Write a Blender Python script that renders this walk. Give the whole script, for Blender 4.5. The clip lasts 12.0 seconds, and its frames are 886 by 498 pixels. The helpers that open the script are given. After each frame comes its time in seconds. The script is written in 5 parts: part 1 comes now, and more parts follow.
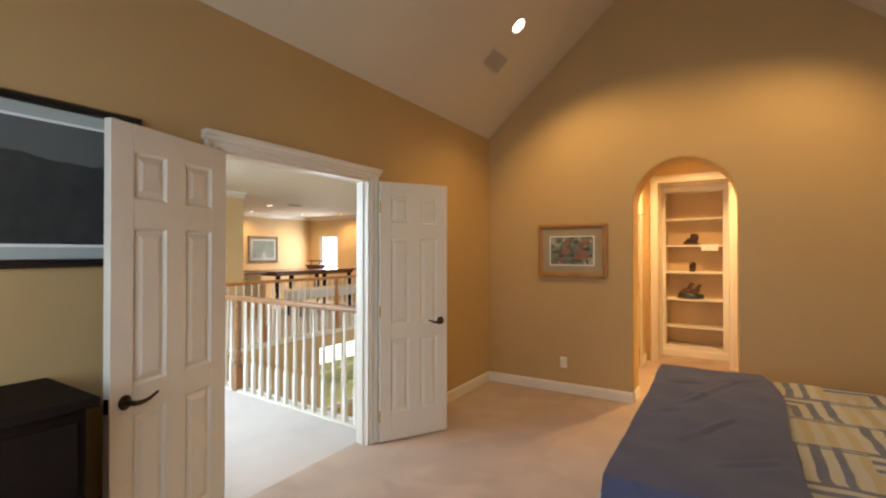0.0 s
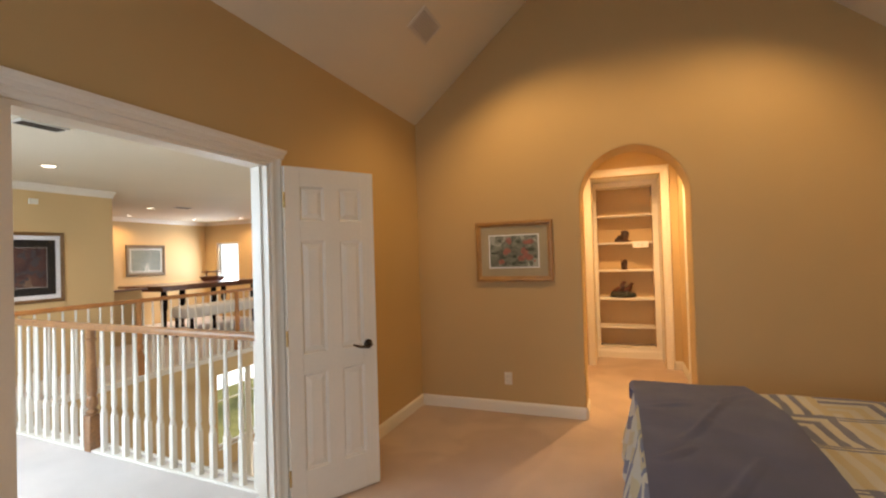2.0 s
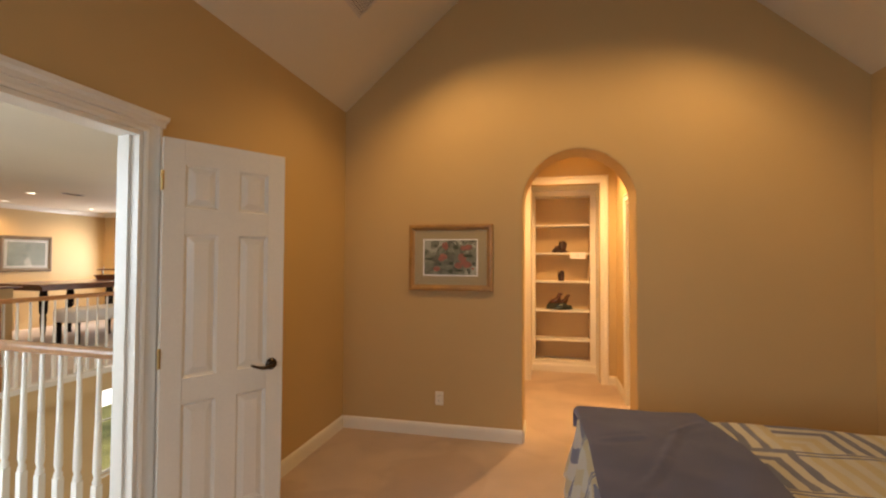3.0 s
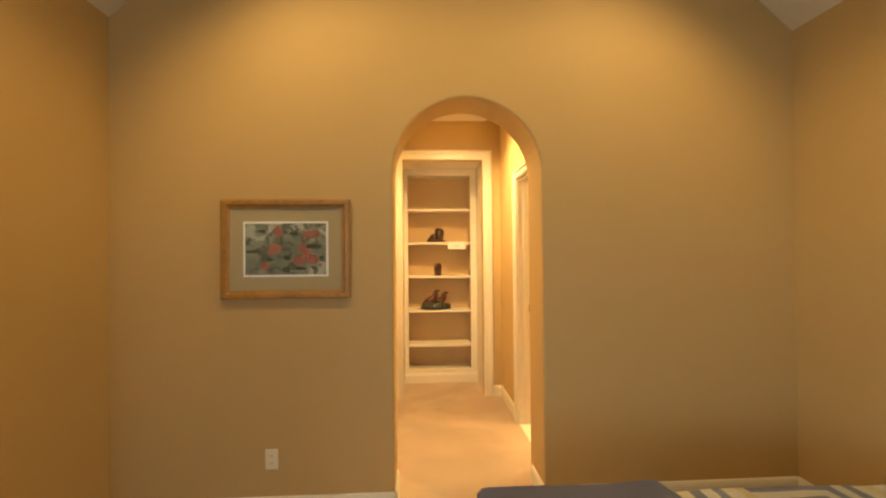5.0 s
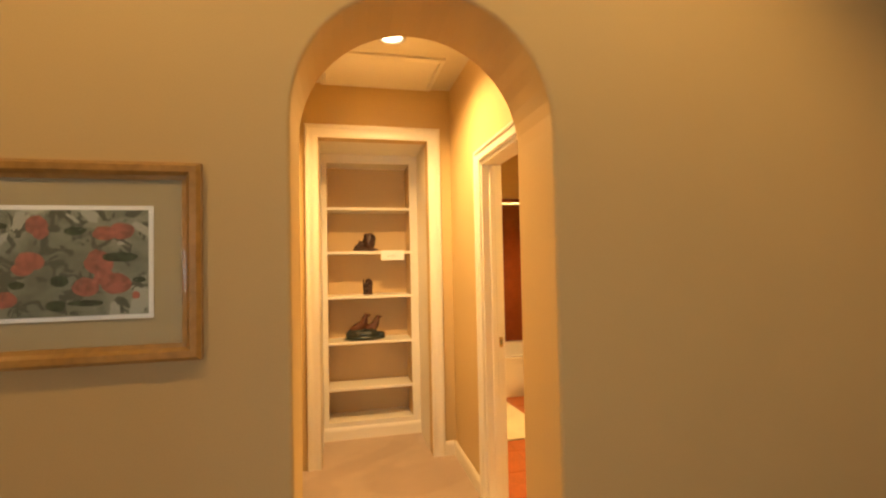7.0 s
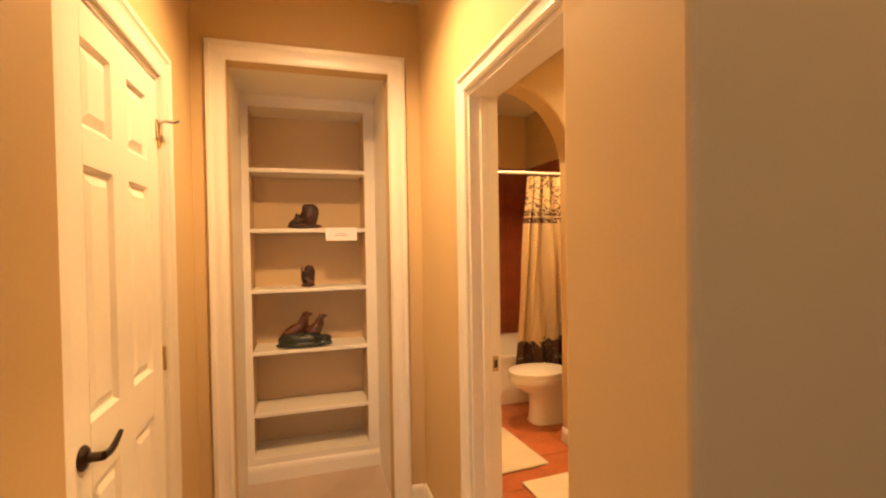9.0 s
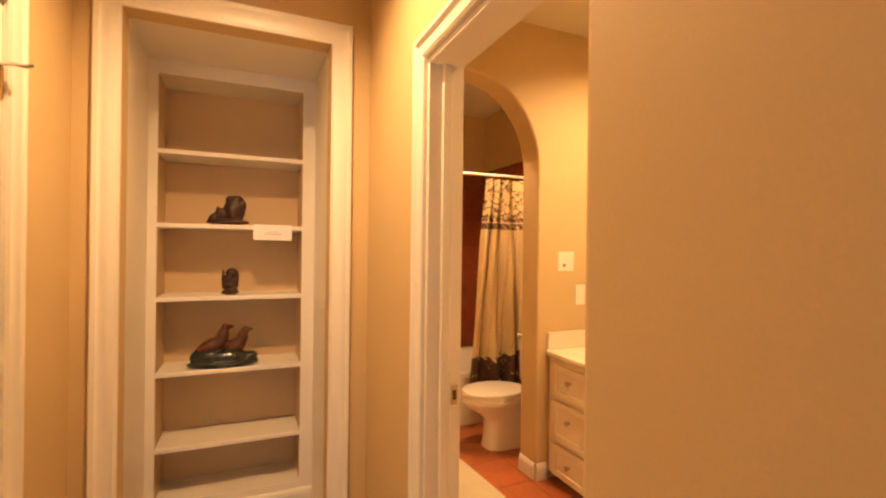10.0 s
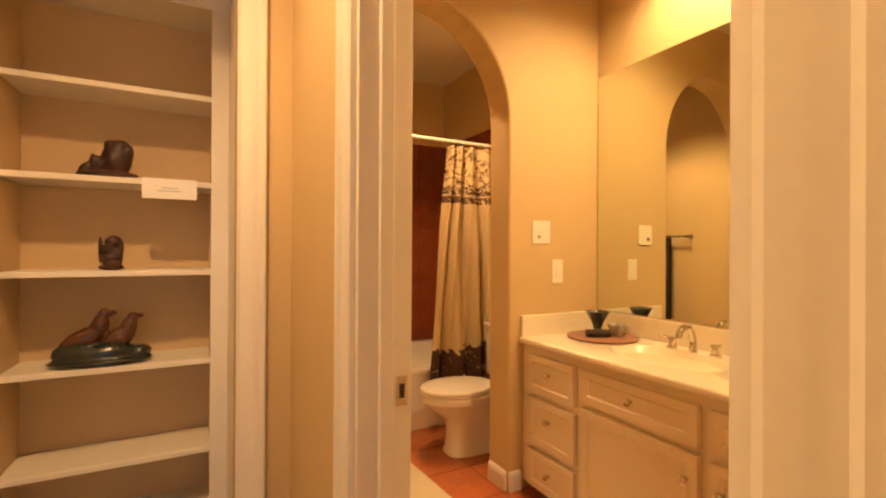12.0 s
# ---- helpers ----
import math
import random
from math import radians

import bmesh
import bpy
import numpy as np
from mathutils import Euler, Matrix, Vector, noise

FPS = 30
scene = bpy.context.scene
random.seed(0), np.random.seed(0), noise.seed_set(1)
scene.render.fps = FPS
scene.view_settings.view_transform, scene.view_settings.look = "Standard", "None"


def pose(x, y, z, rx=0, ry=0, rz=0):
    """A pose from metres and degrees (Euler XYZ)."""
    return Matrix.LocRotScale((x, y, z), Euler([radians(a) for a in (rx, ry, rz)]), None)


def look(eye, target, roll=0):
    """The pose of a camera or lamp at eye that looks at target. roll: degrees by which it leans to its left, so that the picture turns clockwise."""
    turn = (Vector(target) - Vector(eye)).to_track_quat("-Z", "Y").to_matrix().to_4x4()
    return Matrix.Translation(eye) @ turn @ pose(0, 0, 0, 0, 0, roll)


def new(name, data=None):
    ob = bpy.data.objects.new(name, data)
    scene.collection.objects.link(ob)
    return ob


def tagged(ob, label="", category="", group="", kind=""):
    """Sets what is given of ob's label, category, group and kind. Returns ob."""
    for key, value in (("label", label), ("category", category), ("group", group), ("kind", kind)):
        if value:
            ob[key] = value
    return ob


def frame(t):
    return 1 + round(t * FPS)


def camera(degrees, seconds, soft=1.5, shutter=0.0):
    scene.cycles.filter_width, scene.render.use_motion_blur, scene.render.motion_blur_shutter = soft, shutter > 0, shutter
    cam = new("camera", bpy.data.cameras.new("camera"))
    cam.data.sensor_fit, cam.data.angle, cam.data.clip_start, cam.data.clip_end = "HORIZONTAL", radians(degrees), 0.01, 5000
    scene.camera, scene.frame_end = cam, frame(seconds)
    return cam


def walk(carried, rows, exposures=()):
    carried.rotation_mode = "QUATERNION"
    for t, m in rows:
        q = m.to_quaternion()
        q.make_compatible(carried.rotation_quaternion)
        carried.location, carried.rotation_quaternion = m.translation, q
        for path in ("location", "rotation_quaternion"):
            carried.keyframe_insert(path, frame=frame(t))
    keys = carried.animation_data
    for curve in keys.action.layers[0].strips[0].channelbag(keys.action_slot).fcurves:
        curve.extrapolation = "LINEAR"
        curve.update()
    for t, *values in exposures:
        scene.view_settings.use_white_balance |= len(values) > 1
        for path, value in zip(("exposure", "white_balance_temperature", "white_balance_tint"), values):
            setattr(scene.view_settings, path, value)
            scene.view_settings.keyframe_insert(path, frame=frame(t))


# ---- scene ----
cam = camera(88.1, 12.0, soft=2.2)
PATH = [
    (0, (2.326, -4.791, 1.474), (1.278, -3.088, 1.489), -0.0),
    (0.5, (2.162, -4.683, 1.472), (1.171, -2.947, 1.48), -0.3),
    (1, (2.006, -4.585, 1.484), (1.107, -2.798, 1.501), -0.4),
    (1.5, (1.915, -4.406, 1.457), (1.114, -2.574, 1.485), -1.5),
    (2, (1.863, -4.192, 1.475), (1.149, -2.324, 1.502), -1.7),
    (2.5, (1.808, -3.983, 1.462), (1.209, -2.075, 1.497), -0.8),
    (3, (1.757, -3.767, 1.465), (1.312, -1.818, 1.516), 0.3),
    (5, (1.694, -2.631, 1.465), (1.809, -0.634, 1.48), -0.5),
    (5.5, (1.694, -2.285, 1.49), (1.938, -0.3, 1.487), -1.0),
    (6, (1.697, -2.015, 1.494), (2.038, -0.044, 1.513), -1.4),
    (6.5, (1.694, -1.731, 1.462), (2.092, 0.228, 1.536), -1.4),
    (8.5, (1.853, -0.687, 1.537), (2.385, 1.241, 1.497), -0.9),
    (9, (1.912, -0.502, 1.487), (2.494, 1.412, 1.452), -0.9),
    (9.5, (1.949, -0.312, 1.464), (2.628, 1.569, 1.447), 0.1),
    (10, (2.021, -0.152, 1.462), (2.806, 1.688, 1.463), 0.7),
    (10.5, (2.113, 0.026, 1.39), (2.979, 1.828, 1.42), 0.3),
    (11, (2.171, 0.155, 1.351), (3.065, 1.943, 1.383), 0.5),
    (11.5, (2.224, 0.24, 1.31), (3.142, 2.016, 1.339), 0.3),
    (12, (2.262, 0.293, 1.291), (3.199, 2.06, 1.295), 0.3),
]
walk(cam, [(t, look(eye, target, roll)) for t, eye, target, roll in PATH],
     exposures=[(0, -0.11, 6500, 10), (2, -0.17, 6550, 12), (3, -0.23, 6900, 14), (5, 0.0, 6950, -3), (6.5, -0.02, 7100, 1), (8.5, -0.27, 6400, 13),
                (9.5, -0.42, 6300, 19), (10.5, -0.52, 6300, 16), (12, -0.64, 6250, 15)])
SEEN_WARM = (1.0, 0.62, 0.24)
HALL_WARM = (1.0, 0.595, 0.24)
BATH_WARM = (1.0, 0.62, 0.245)

# ---- world and light ----
world = bpy.data.worlds.new("sky")
scene.world = world
world.use_nodes = True
wn = world.node_tree
sky = wn.nodes.new("ShaderNodeTexSky")
sky.sky_type, sky.sun_disc = "NISHITA", False
sky.sun_elevation, sky.sun_rotation = radians(42), radians(20)
wn.links.new(sky.outputs[0], wn.nodes["Background"].inputs[0])
wn.nodes["Background"].inputs[1].default_value = 0.12
sun = new("sun", bpy.data.lights.new("sun", "SUN"))
sun.data.energy, sun.data.angle, sun.data.color = 3.0, radians(0.5), (1, 0.95, 0.87)
sun.matrix_world = look((0, 6, 6), (-3.0, 0, 0))


def area_lamp(name, eye, target, sx, sy, watts, colour):
    ob = new(name, bpy.data.lights.new(name, "AREA"))
    ob.data.shape, ob.data.size, ob.data.size_y = "RECTANGLE", sx, sy
    ob.data.energy, ob.data.color = watts, colour
    ob.matrix_world = look(eye, target)
    return ob


def spot_lamp(eye, target, watts, angle=110, blend=0.6, colour=SEEN_WARM, radius=0.05):
    ob = new("bulb", bpy.data.lights.new("bulb", "SPOT"))
    ob.data.energy, ob.data.color, ob.data.shadow_soft_size = watts, colour, radius
    ob.data.spot_size, ob.data.spot_blend = radians(angle), blend
    ob.matrix_world = look(eye, target)
    return ob


DAY = (0.78, 0.89, 1.0)
# daylight in the openings: bedroom window, tall foyer window, far window, lower window
area_lamp("window_light", (1.6, -5.5, 1.6), (1.6, -2.6, 0.4), 1.65, 1.3, 36, DAY)
area_lamp("window_light", (-2.1, 5.2, 0.6), (-2.1, 0, -0.6), 3.2, 3.2, 65, DAY)
area_lamp("window_light", (-2.4, -3.5, 1.7), (-2.4, -1.9, 0.0), 3.2, 1.5, 130, (0.70, 0.86, 1.0))
area_lamp("window_light", (-7.95, 5.2, 1.5), (-7.95, 0, 1.0), 0.7, 1.0, 40, DAY)
area_lamp("window_light", (-5.9, 3.6, -1.4), (0, 3.0, -1.8), 1.8, 1.4, 90, DAY)


# ---- materials ----
def srgb(r, g, b):
    return tuple((c / 255 / 12.92 if c / 255 <= 0.04045 else ((c / 255 + 0.055) / 1.055) ** 2.4) for c in (r, g, b))


def material(name, colour, rough=0.6, metal=0.0, vary=0.08, scale=3.0, grain=60.0, bump=0.05, depth=0.002, coat=0.0, stretch=(1, 1, 1), second=None, sheen=0.0):
    m = bpy.data.materials.new(name)
    m.use_nodes = True
    t = m.node_tree
    b = t.nodes["Principled BSDF"]
    b.inputs["Roughness"].default_value, b.inputs["Metallic"].default_value = rough, metal
    b.inputs["Coat Weight"].default_value = coat
    b.inputs["Sheen Weight"].default_value = sheen
    co = t.nodes.new("ShaderNodeTexCoord")
    mp = t.nodes.new("ShaderNodeMapping")
    mp.inputs["Scale"].default_value = stretch
    t.links.new(co.outputs["Object"], mp.inputs[0])
    big, fine = t.nodes.new("ShaderNodeTexNoise"), t.nodes.new("ShaderNodeTexNoise")
    big.inputs["Scale"].default_value, fine.inputs["Scale"].default_value = scale, grain
    big.inputs["Detail"].default_value, fine.inputs["Detail"].default_value = 4, 5
    for n in (big, fine):
        t.links.new(mp.outputs[0], n.inputs["Vector"])
    add = t.nodes.new("ShaderNodeMix")
    add.inputs[0].default_value = 0.45
    t.links.new(big.outputs[0], add.inputs[2]), t.links.new(fine.outputs[0], add.inputs[3])
    ramp = t.nodes.new("ShaderNodeValToRGB")
    lo = second or tuple(c * (1 - vary) for c in colour)
    hi = colour if second else tuple(min(1, c * (1 + vary)) for c in colour)
    ramp.color_ramp.elements[0].position, ramp.color_ramp.elements[1].position = 0.35, 0.65
    ramp.color_ramp.elements[0].color, ramp.color_ramp.elements[1].color = (*lo, 1), (*hi, 1)
    t.links.new(add.outputs[0], ramp.inputs[0])
    t.links.new(ramp.outputs[0], b.inputs["Base Color"])
    bp = t.nodes.new("ShaderNodeBump")
    bp.inputs["Strength"].default_value, bp.inputs["Distance"].default_value = bump, depth
    t.links.new(fine.outputs[0], bp.inputs["Height"])
    t.links.new(bp.outputs[0], b.inputs["Normal"])
    return m


def nodes(m):
    return m.node_tree, m.node_tree.nodes["Principled BSDF"]


def glow(name, colour, strength):
    m = bpy.data.materials.new(name)
    m.use_nodes = True
    b = m.node_tree.nodes["Principled BSDF"]
    b.inputs["Emission Color"].default_value = (*colour, 1)
    b.inputs["Emission Strength"].default_value = strength
    return m


PAINT = material("tan_paint", (0.535, 0.375, 0.175), 0.62, vary=0.04, scale=1.3, grain=220, bump=0.12, depth=0.001)
PAINT_BATH = material("gold_tan_paint", (0.58, 0.43, 0.22), 0.6, vary=0.04, scale=1.3, grain=220, bump=0.12, depth=0.001)
PAINT_HALL = material("landing_paint", (0.62, 0.445, 0.225), 0.6, vary=0.04, scale=1.0, grain=200, bump=0.1, depth=0.001)
CEILING = material("ceiling_paint", (0.70, 0.645, 0.53), 0.8, vary=0.03, scale=1.0, grain=160, bump=0.2, depth=0.002)
WHITE = material("white_trim", (0.78, 0.74, 0.66), 0.34, vary=0.03, scale=2.0, grain=90, bump=0.04, depth=0.001)
SHELF_IN = material("bookcase_back_paint", (0.60, 0.44, 0.245), 0.6, vary=0.03, scale=1.5, grain=160, bump=0.1, depth=0.001)
CARPET = material("beige_carpet", (0.56, 0.43, 0.34), 0.95, vary=0.14, scale=2.2, grain=420, bump=0.9, depth=0.006, sheen=0.2)
BRONZE = material("dark_bronze", (0.05, 0.035, 0.025), 0.32, 0.9, vary=0.3, scale=20, bump=0.05)
NICKEL = material("brushed_nickel", (0.62, 0.58, 0.5), 0.22, 1.0, vary=0.05, scale=20, bump=0.02)
BRASS = material("worn_brass", (0.55, 0.40, 0.18), 0.35, 1.0, vary=0.15, scale=30)
OAK = material("oak_frame", (0.36, 0.19, 0.055), 0.34, vary=0.22, scale=6, grain=40, stretch=(1, 1, 1), bump=0.08, coat=0.35)
RAILWOOD = material("stained_handrail", (0.28, 0.135, 0.058), 0.3, vary=0.3, scale=5, grain=50, bump=0.06, coat=0.4)
DARKWOOD = material("dark_walnut", (0.010, 0.006, 0.005), 0.7, vary=0.4, scale=4, grain=40, bump=0.08)
TABLEWOOD = material("mahogany", (0.15, 0.055, 0.025), 0.3, vary=0.35, scale=4, grain=40, bump=0.06, coat=0.4)
BLACKFRAME = material("black_frame", (0.012, 0.010, 0.009), 0.35, vary=0.2)
MATGREY = material("grey_mat_board", (0.42, 0.45, 0.43), 0.8, vary=0.03)
MATTAN = material("taupe_mat_board", (0.42, 0.335, 0.205), 0.8, vary=0.03)
PAPER = material("white_paper", (0.86, 0.85, 0.86), 0.8, vary=0.02)
INK = material("grey_print", (0.25, 0.24, 0.26), 0.8)
PLASTIC = material("ivory_plastic", (0.80, 0.75, 0.64), 0.35, vary=0.02)
SLOT = material("dark_slot", (0.03, 0.025, 0.02), 0.6)
PORCELAIN = material("white_porcelain", (0.80, 0.76, 0.68), 0.12, vary=0.02, bump=0.0, coat=0.5)
MARBLE = material("cultured_marble", (0.80, 0.72, 0.56), 0.2, vary=0.04, scale=5, bump=0.01, coat=0.3)
CABINET = material("cream_cabinet_paint", (0.74, 0.64, 0.47), 0.38, vary=0.03, scale=2, bump=0.05)
TILEGROUT = material("rust_wall_grout", (0.10, 0.032, 0.014), 0.8, vary=0.15, grain=120)
GROUT = material("floor_grout", (0.28, 0.15, 0.09), 0.9, vary=0.15, grain=120)
CLOTH_DARK = material("dark_brown_cloth", (0.035, 0.02, 0.016), 0.9, vary=0.3, grain=300, bump=0.5, sheen=0.3)
RUG = material("cream_bath_mat", (0.72, 0.62, 0.44), 0.95, vary=0.12, grain=380, bump=1.0, depth=0.008)
VENT = material("white_metal", (0.62, 0.60, 0.56), 0.45, vary=0.03)
THROW = material("slate_blue_throw", (0.175, 0.185, 0.31), 0.9, vary=0.14, scale=5, grain=350, bump=0.5, depth=0.003, sheen=0.25)
SKIRT = material("white_bed_linen", (0.66, 0.62, 0.50), 0.9, vary=0.06, scale=6, grain=300, bump=0.3, sheen=0.1)
LAMP_GLOW = glow("bulb_glow", (1.0, 0.82, 0.58), 9.0)
GRASS = material("sunlit_lawn", (0.36, 0.34, 0.11), 0.9, vary=0.35, scale=2, grain=60, bump=0.5)
WHITECLOTH = material("white_upholstery", (0.78, 0.76, 0.72), 0.9, vary=0.04, grain=250, bump=0.3)
PLUM_TRAY = material("terracotta_tray", (0.30, 0.15, 0.10), 0.55, vary=0.15, scale=10)
CELADON = material("dark_green_glaze", (0.034, 0.047, 0.041), 0.18, vary=0.4, scale=14, coat=0.6)
BLUEWHITE = material("blue_white_glaze", (0.55, 0.55, 0.50), 0.2, second=(0.10, 0.11, 0.13), scale=60, grain=90, coat=0.5)
BROWNGLAZE = material("dark_brown_glaze", (0.042, 0.014, 0.008), 0.5, vary=0.5, scale=14, coat=0.12)
MIRROR = material("silvered_mirror", (0.80, 0.84, 0.72), 0.015, 1.0, vary=0.0, bump=0.0)
GLASS = bpy.data.materials.new("picture_glass")
GLASS.use_nodes = True
gb = GLASS.node_tree.nodes["Principled BSDF"]
gb.inputs["Transmission Weight"].default_value, gb.inputs["Roughness"].default_value, gb.inputs["IOR"].default_value = 1.0, 0.06, 1.1


def carpet_marks(m):
    """Broad vacuum strokes over the pile."""
    t, b = nodes(m)
    w = t.nodes.new("ShaderNodeTexNoise")
    w.inputs["Scale"].default_value, w.inputs["Detail"].default_value, w.inputs["Distortion"].default_value = 1.1, 2, 1.2
    co = t.nodes["Texture Coordinate"]
    t.links.new(co.outputs["Object"], w.inputs["Vector"])
    r = t.nodes.new("ShaderNodeValToRGB")
    r.color_ramp.elements[0].position, r.color_ramp.elements[1].position = 0.47, 0.53
    r.color_ramp.elements[0].color, r.color_ramp.elements[1].color = (0.9, 0.88, 0.88, 1), (1, 1, 1, 1)
    t.links.new(w.outputs[0], r.inputs[0])
    mix = t.nodes.new("ShaderNodeMix")
    mix.data_type, mix.blend_type = "RGBA", "MULTIPLY"
    mix.inputs[0].default_value = 1
    t.links.new(t.nodes["Color Ramp"].outputs[0], mix.inputs[6]), t.links.new(r.outputs[0], mix.inputs[7])
    t.links.new(mix.outputs[2], b.inputs["Base Color"])


carpet_marks(CARPET)


class Graph:
    """Short notation for chains of math nodes."""

    def __init__(self, m):
        self.t, self.b = nodes(m)

    def math(self, op, a, b=0.0, c=0.0):
        n = self.t.nodes.new("ShaderNodeMath")
        n.operation = op
        for i, v in enumerate((a, b, c)):
            if isinstance(v, (int, float)):
                n.inputs[i].default_value = v
            else:
                self.t.links.new(v, n.inputs[i])
        return n.outputs[0]

    def mix(self, f, a, b):
        n = self.t.nodes.new("ShaderNodeMix")
        n.data_type = "RGBA"
        for i, v in ((0, f), (6, a), (7, b)):
            if isinstance(v, tuple):
                n.inputs[i].default_value = (*v, 1)
            elif isinstance(v, (int, float)):
                n.inputs[i].default_value = v
            else:
                self.t.links.new(v, n.inputs[i])
        return n.outputs[2]

    def noise(self, vec, scale, detail=3.0, distort=0.0):
        n = self.t.nodes.new("ShaderNodeTexNoise")
        n.inputs["Scale"].default_value, n.inputs["Detail"].default_value, n.inputs["Distortion"].default_value = scale, detail, distort
        self.t.links.new(vec, n.inputs["Vector"])
        return n.outputs[0]

    def coords(self):
        n = self.t.nodes.new("ShaderNodeTexCoord")
        s = self.t.nodes.new("ShaderNodeSeparateXYZ")
        self.t.links.new(n.outputs["Object"], s.inputs[0])
        return n.outputs["Object"], s.outputs[0], s.outputs[1], s.outputs[2]

    def band(self, v, a, b):
        return self.math("MULTIPLY", self.math("GREATER_THAN", v, a), self.math("LESS_THAN", v, b))

    def base(self, colour):
        self.t.links.new(colour, self.b.inputs["Base Color"])


# quilt print: blocks of nested squares in slate blue, straw and white
QUILT = material("printed_comforter", (0.7, 0.67, 0.55), 0.9, vary=0.05, grain=300, bump=0.35, sheen=0.15)
g = Graph(QUILT)
vec, px, py, pz = g.coords()
wob = g.math("MULTIPLY", g.math("SUBTRACT", g.noise(vec, 5.0), 0.5), 0.025)
cx = g.math("DIVIDE", g.math("ADD", g.math("SUBTRACT", px, g.math("MULTIPLY", pz, 0.7)), wob), 0.40)
cy = g.math("DIVIDE", g.math("ADD", g.math("ADD", py, g.math("MULTIPLY", pz, 0.3)), wob), 0.40)
ix, iy = g.math("FLOOR", cx), g.math("FLOOR", cy)
u, v = g.math("SUBTRACT", cx, ix), g.math("SUBTRACT", cy, iy)
par = g.math("FLOORED_MODULO", g.math("ADD", ix, g.math("MULTIPLY", iy, 2.0)), 3.0)
ell = g.math("MAXIMUM", u, v)
nested = g.math("LESS_THAN", par, 0.5)
barred = g.math("GREATER_THAN", par, 1.5)
d = g.math("ADD", g.math("MULTIPLY", ell, nested), g.math("MULTIPLY", u, g.math("SUBTRACT", 1.0, nested)))
stripe = g.math("FLOORED_MODULO", g.math("MULTIPLY", d, 5.0), 1.0)
on = g.math("GREATER_THAN", stripe, 0.52)
cream = g.mix(g.noise(vec, 7.0), (0.84, 0.82, 0.72), (0.88, 0.87, 0.82))
yellow = g.mix(g.noise(vec, 9.0), (0.78, 0.70, 0.47), (0.82, 0.77, 0.60))
blue = g.mix(g.noise(vec, 14.0), (0.22, 0.25, 0.40), (0.36, 0.39, 0.52))
dark = g.math("MAXIMUM", g.math("MULTIPLY", nested, g.math("GREATER_THAN", d, 0.42)), g.math("MULTIPLY", barred, g.math("LESS_THAN", d, 0.78)))
border = g.math("MAXIMUM", g.band(v, 0.88, 0.915), g.band(v, 0.95, 0.985))
border = g.math("MULTIPLY", border, g.math("SUBTRACT", 1.0, nested))
g.base(g.mix(border, g.mix(on, cream, g.mix(dark, yellow, blue)), blue))

# rust tile of the tub walls, with fine joints
TILE = material("rust_wall_tile", (0.22, 0.052, 0.018), 0.25, vary=0.25, scale=4, bump=0.03, coat=0.3)
FLOORTILE = material("terracotta_floor_tile", (0.34, 0.095, 0.030), 0.35, vary=0.22, scale=5, grain=30, bump=0.05, coat=0.15)
g = Graph(FLOORTILE)
info = g.t.nodes.new("ShaderNodeObjectInfo")
hsv = g.t.nodes.new("ShaderNodeHueSaturation")
g.t.links.new(g.t.nodes["Color Ramp"].outputs[0], hsv.inputs["Color"])
g.t.links.new(g.math("ADD", g.math("MULTIPLY", info.outputs["Random"], 0.3), 0.85), hsv.inputs["Value"])
g.base(hsv.outputs[0])

# shower curtain: straw ground, sketched dark motif above, dark band, dark hem
CURTAIN = material("shower_curtain_cloth", (0.70, 0.52, 0.25), 0.75, vary=0.06, grain=200, bump=0.2, sheen=0.1)
g = Graph(CURTAIN)
vec, px, py, pz = g.coords()
n1 = g.noise(vec, 11.0, 3.0, 1.5)
motif = g.math("MULTIPLY", g.band(n1, 0.51, 0.575), g.math("GREATER_THAN", pz, 1.73))
rule = g.math("MAXIMUM", g.band(pz, 1.635, 1.685), g.band(pz, 1.70, 1.73))
rule = g.math("MULTIPLY", rule, g.math("GREATER_THAN", g.noise(vec, 45.0), 0.42))
hem = g.math("MULTIPLY", g.math("LESS_THAN", g.math("ADD", pz, g.math("MULTIPLY", n1, 0.18)), 0.66), g.math("GREATER_THAN", g.noise(vec, 18.0, 3.0, 2.0), 0.36))
dark = g.math("MAXIMUM", g.math("MAXIMUM", motif, rule), hem)
g.base(g.mix(dark, g.mix(g.noise(vec, 3.0), (0.84, 0.65, 0.33), (0.89, 0.75, 0.45)), (0.14, 0.07, 0.05)))


def art(name, tones, scale, distort):
    """A painted sheet: tones blended over two scales."""
    m = bpy.data.materials.new(name)
    m.use_nodes = True
    g = Graph(m)
    g.b.inputs["Roughness"].default_value = 0.7
    vec, px, py, pz = g.coords()
    a, b2 = g.noise(vec, scale, 4.0, distort), g.noise(vec, scale * 3.1, 3.0, distort * 0.6)
    c = g.mix(g.math("SMOOTH_MIN", g.math("MULTIPLY_ADD", a, 3.0, -1.0), 1.0, 0.1), tones[0], tones[1])
    c = g.mix(g.band(b2, 0.56, 0.72), c, tones[2])
    c = g.mix(g.band(a, 0.60, 0.8), c, tones[3])
    g.base(c)
    return m


